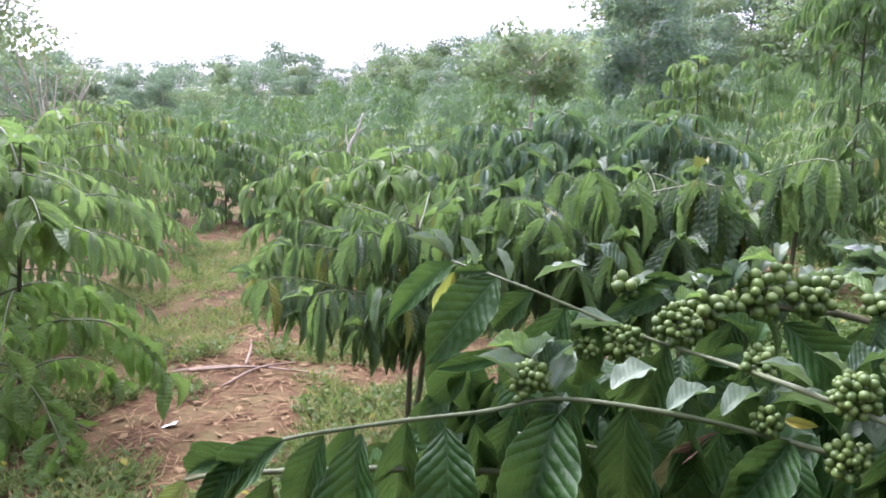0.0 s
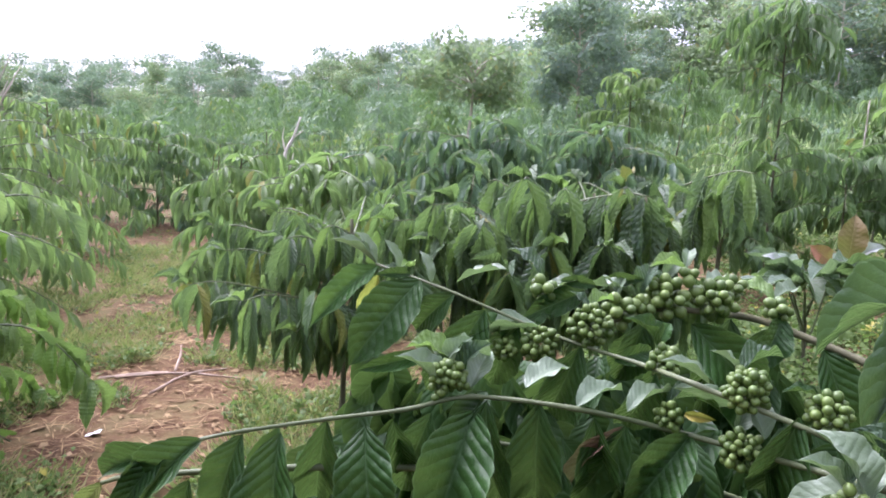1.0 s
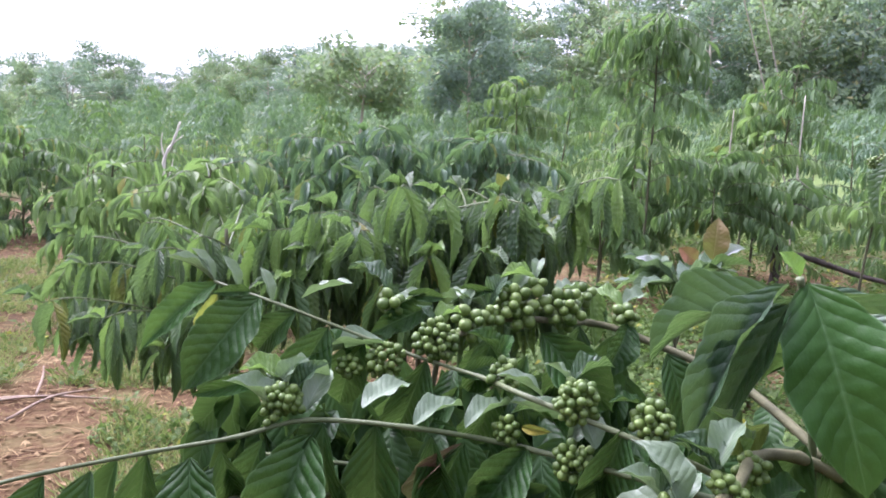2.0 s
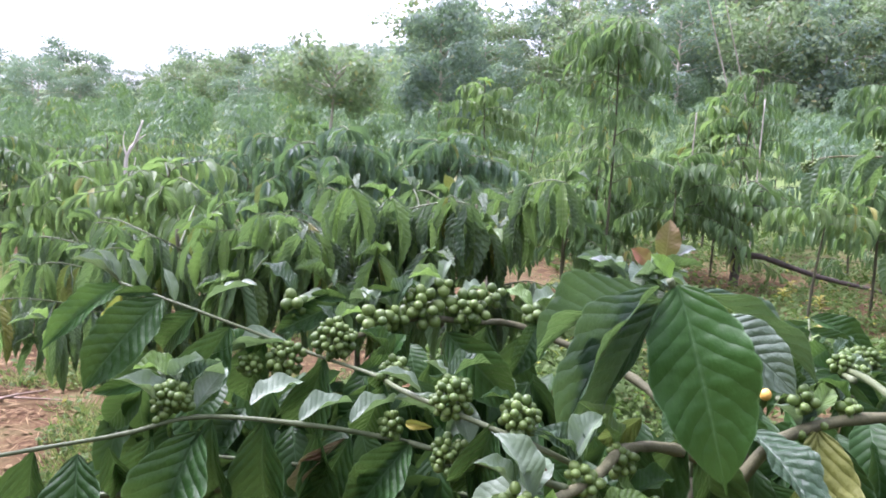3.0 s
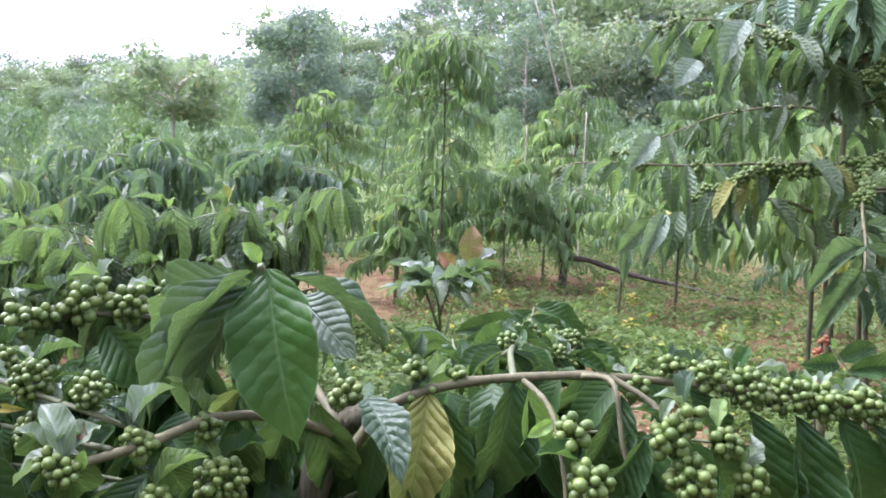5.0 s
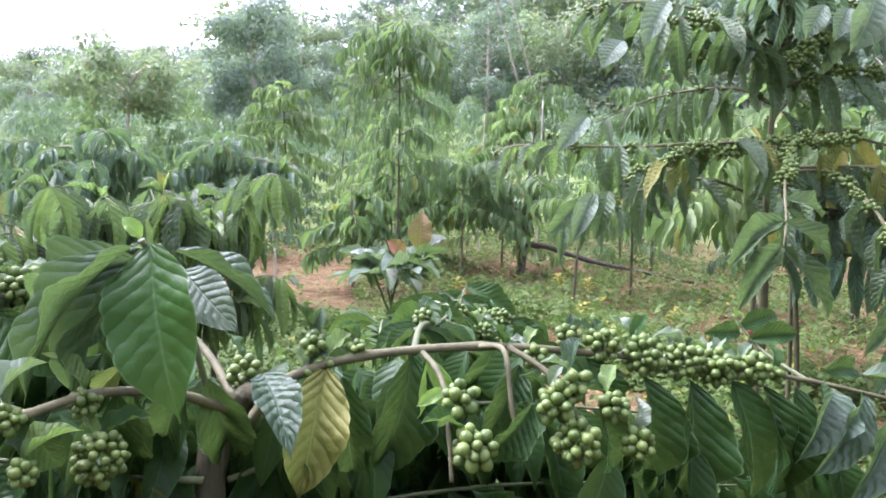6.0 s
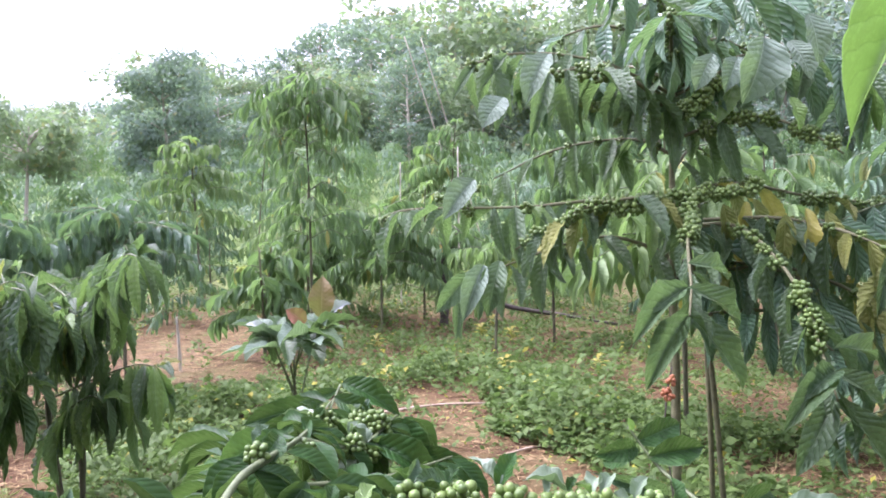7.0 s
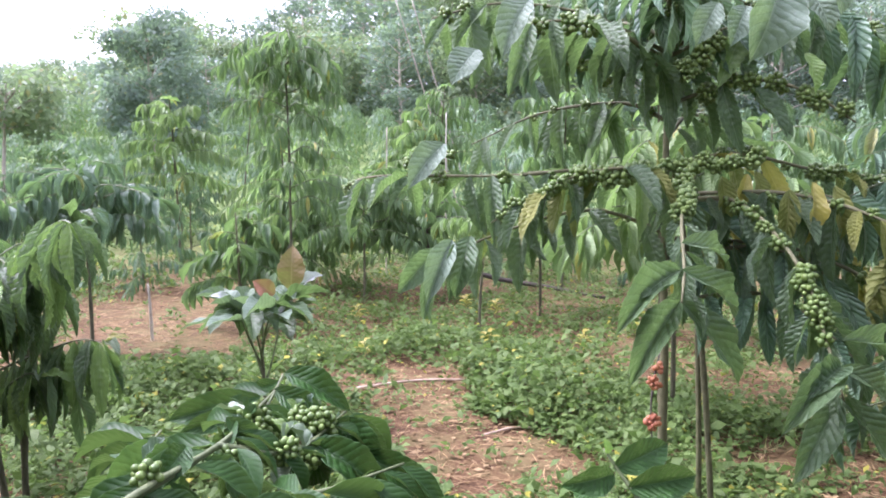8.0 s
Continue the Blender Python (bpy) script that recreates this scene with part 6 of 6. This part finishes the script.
SKYLINE = ((-50, 0.16), (-34, 0.155), (-28, 0.12), (-20, 0.112), (-14, 0.145), (-8, 0.118), (-3, 0.165), (2, 0.17), (7, 0.185), (10, 0.17), (14, 0.26), (17, 0.27), (20, 0.24), (23, 0.28), (26, 0.33), (30, 0.34), (40, 0.34), (80, 0.32))
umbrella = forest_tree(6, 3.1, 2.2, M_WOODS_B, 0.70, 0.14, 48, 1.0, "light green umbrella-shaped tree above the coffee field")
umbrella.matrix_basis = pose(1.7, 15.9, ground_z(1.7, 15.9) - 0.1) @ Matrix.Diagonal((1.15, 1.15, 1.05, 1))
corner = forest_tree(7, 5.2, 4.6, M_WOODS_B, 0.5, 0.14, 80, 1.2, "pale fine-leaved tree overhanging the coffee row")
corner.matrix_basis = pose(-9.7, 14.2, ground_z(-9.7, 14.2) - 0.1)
broad = forest_tree(8, 5.4, 3.3, M_WOODS, 0.02, 0.18, 170, 1.5, "tall rounded tree standing out of the ridge woods, bluish with painted haze")
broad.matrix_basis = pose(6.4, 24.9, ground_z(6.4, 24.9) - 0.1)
used = set()
rw = random.Random(9)
for layer, (near_d, drop, step) in enumerate(((41, 0.65, 4.6), (46, 0.85, 4.6), (52, 1.0, 4.6))):
    ang = -40.0
    while ang < 70:
        ang += (step if ang > 12 else 0.55 * step) * rw.uniform(0.7, 1.3)
        dist = near_d * rw.uniform(0.94, 1.06) - (6 if ang > 12 else 0)
        x, y = dist * math.sin(radians(ang)), dist * math.cos(radians(ang))
        g = ground_z(x, y)
        e = np.interp(ang, [a for a, _ in SKYLINE], [b for _, b in SKYLINE])
        want = max(2.5, (1.3 + dist * e) * 1.0 - g) * drop * rw.uniform(0.82, 1.06)
        i = rw.randrange(5)
        s = want / wood_h[i]
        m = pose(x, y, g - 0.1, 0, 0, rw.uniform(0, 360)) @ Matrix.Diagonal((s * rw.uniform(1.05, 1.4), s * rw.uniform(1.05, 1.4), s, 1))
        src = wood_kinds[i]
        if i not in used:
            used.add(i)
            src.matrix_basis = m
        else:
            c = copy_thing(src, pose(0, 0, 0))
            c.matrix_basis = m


# ---- weeds, litter and straw ----
def scatter(name, label, category, count, where, make, shapes, material, seed, parent_label=None):
    r = random.Random(seed)
    mats = []
    while len(mats) < count:
        x, y = where(r)
        mats += make(r, x, y)
    ob = new(name, joined_leaves(name, shapes, mats, material))
    return tagged(ob, label, category, kind="stuff")


def weed(r, x, y, size=0.055, tall=0.16):
    """A small herb: leaves in a loose rosette on a short stalk."""
    z, out = bumpy_z(x, y), []
    h = tall * r.uniform(0.15, 1.0) * (0.45 + 1.1 * max(0.0, noise.noise((x * 1.7, y * 1.7, 4.0)) + 0.3))
    for k in range(r.randint(4, 7)):
        a = r.uniform(0, 6.28)
        q = Vector((x + r.gauss(0, 0.03), y + r.gauss(0, 0.03), z + h * r.uniform(0.2, 1.0)))
        ln = size * r.uniform(0.6, 1.4)
        out.append(leaf_at(q, (math.cos(a), math.sin(a), r.uniform(-0.4, 1.0)), (r.gauss(0, 0.55), r.gauss(0, 0.55), 1), ln, ln * r.uniform(0.4, 0.7)))
    return out


def grass(r, x, y):
    z, out = bumpy_z(x, y), []
    for k in range(5):
        a = r.uniform(0, 6.28)
        ln = r.uniform(0.04, 0.11)
        out.append(leaf_at((x + r.gauss(0, 0.02), y + r.gauss(0, 0.02), z), (math.cos(a), math.sin(a), r.uniform(0.3, 1.2)), (math.cos(a), math.sin(a), 0.3), ln, 0.0035))
    return out


def flat_leaf(r, x, y, lo=0.05, hi=0.12, w=0.45):
    a, ln = r.uniform(0, 6.28), r.uniform(lo, hi)
    q = (x, y, bumpy_z(x, y) + r.uniform(0.005, 0.014))
    return [leaf_at(q, (math.cos(a), math.sin(a), r.uniform(-0.03, 0.08)), (r.gauss(0, 0.3), r.gauss(0, 0.3), 1), ln, ln * w)]


def straw_bit(r, x, y):
    return flat_leaf(r, x, y, 0.03, 0.16, 0.04)


def bare(x, y):
    """Bare soil: a strip and a patch beyond the bush, and worn spots."""
    t = max(0.0, min(1.0, ((x - 2.7) * 0.8 + (y - 2.45) * 1.6) / 3.2))
    if math.hypot(x - 2.7 - 0.8 * t, y - 2.45 - 1.6 * t) < 0.28 + 0.15 * noise.noise((x * 3, y * 3, 7.0)):
        return True
    t = max(0.0, min(1.0, ((x - 2.2) * 1.1 + (y - 6.0) * 3.2) / 11.45))
    if math.hypot(x - 2.2 - 1.1 * t, y - 6.0 - 3.2 * t) < 0.75 + 0.3 * noise.noise((x * 2, y * 2, 3.0)):
        return True
    if math.hypot(x - 4.1, y - 1.6) < 0.45 + 0.35 * noise.noise((x * 3, y * 3, 8.0)) and noise.noise((x * 6, y * 6, 6.0)) > -0.15:
        return True
    return noise.noise((x * 0.8, y * 0.8, 5.0)) > 0.4


def weedy(r):
    while True:
        x, y = r.uniform(1.3, 8.5), 0.7 + 9.5 * r.random() ** 1.35
        if r.random() < 0.4:
            x, y = r.uniform(1.1, 4.6), r.uniform(1.1, 5.2)
        if r.random() < 0.05:
            x, y = r.uniform(-1.0, 7.0), 1.0 - 3.2 * r.random() ** 1.5
        if (not bare(x, y) or r.random() < 0.06) and r.random() < 0.5 + 0.5 * (noise.noise((x * 1.3, y * 1.3, 2.0)) > -0.1):
            return x, y


def pathside(r):
    while True:
        x, y = r.uniform(-2.8, 0.9), 1.9 + 6 * r.random() ** 1.2
        if r.random() < 0.14:
            x, y = r.uniform(-4.0, 5.0), 2.2 - 5.0 * r.random()
        if noise.noise((x * 1.6, y * 1.6, 9.0)) + 0.5 * noise.noise((x * 5.0, y * 5.0, 2.0)) > 0.0:
            return x, y


def near_path(r):
    """Green herbs keep to the near part of the path; the rest is dry."""
    while True:
        x, y = pathside(r)
        if y < 3.9 or r.random() < 0.2:
            return x, y


def anywhere(r):
    if r.random() < 0.14:
        return r.uniform(-4.5, 6.5), 1.8 - 5.0 * r.random()
    return r.uniform(-3.5, 6.5), 1.3 + 8.5 * r.random() ** 1.3


scatter("weeds", "dense low green weeds with some yellow leaves", "weeds", 135000, weedy, lambda r, x, y: weed(r, x, y, r.choice((0.02, 0.026, 0.034, 0.046, 0.06)), 0.25), TWIGLEAF, M_WEED, 1)
scatter("path_weeds", "scattered low green weeds along the path", "weeds", 24000, near_path, lambda r, x, y: weed(r, x, y, r.choice((0.018, 0.026, 0.04)), 0.09), TWIGLEAF, M_WEED, 2)
scatter("path_weeds", "scattered low green weeds along the path", "weeds", 5000, lambda r: (r.uniform(-4.2, -0.6), r.uniform(4.8, 11.5)), lambda r, x, y: weed(r, x, y, 0.03, 0.07), TWIGLEAF, M_WEED, 12)
scatter("far_weeds", "low green weeds between the far coffee trees", "weeds", 16000, lambda r: (r.uniform(-1.5, 9.0), r.uniform(8.6, 16.0)), lambda r, x, y: weed(r, x, y, 0.07, 0.35), TWIGLEAF, M_WEED, 14)
scatter("dry_grass", "dry straw lying on the bare red patch", "straw", 5000, lambda r: (r.uniform(1.4, 4.2), r.uniform(5.4, 10.0)), straw_bit, FLAT, M_STRAW, 15)
scatter("grass", "thin tufts of grass on the path", "grass", 44000, pathside, grass, TWIGLEAF, M_GRASS, 3)
scatter("leaf_litter", "dry brown fallen coffee leaves on the soil", "leaf litter", 26000, anywhere, lambda r, x, y: flat_leaf(r, x, y, 0.02, 0.06, 0.45), FLAT, M_DEAD, 4)
scatter("straw", "pale dry straw and twigs on the soil", "straw", 46000, anywhere, straw_bit, FLAT, M_STRAW, 5)
for k, (x, y) in enumerate(((5.15, 5.3), (5.05, 5.65), (4.3, 4.3), (3.4, 4.6), (5.6, 6.2), (4.9, 3.9), (4.0, 5.9))):
    r = random.Random(k)
    plant = thing("yellow_weed", (x, y, bumpy_z(x, y)), "low weed with yellowed leaves", "weed", "yellowed weeds")
    path = smooth_path([Vector((0, 0, -0.02)), Vector((0.01, 0, 0.08)), Vector((0.0, 0.02, 0.16))], 4)
    part("stem", tube(path, 0.004, 0.002, 6), M_STEM, plant)
    for j in range(9):
        a = j * 2.4
        part("leaf", blade("simple", j, M_YELLOW), None, plant, "", leaf_at((0, 0.01, 0.05 + 0.012 * j), (math.cos(a), math.sin(a), 0.3), (0, 0, 1), r.uniform(0.07, 0.11), 0.04))
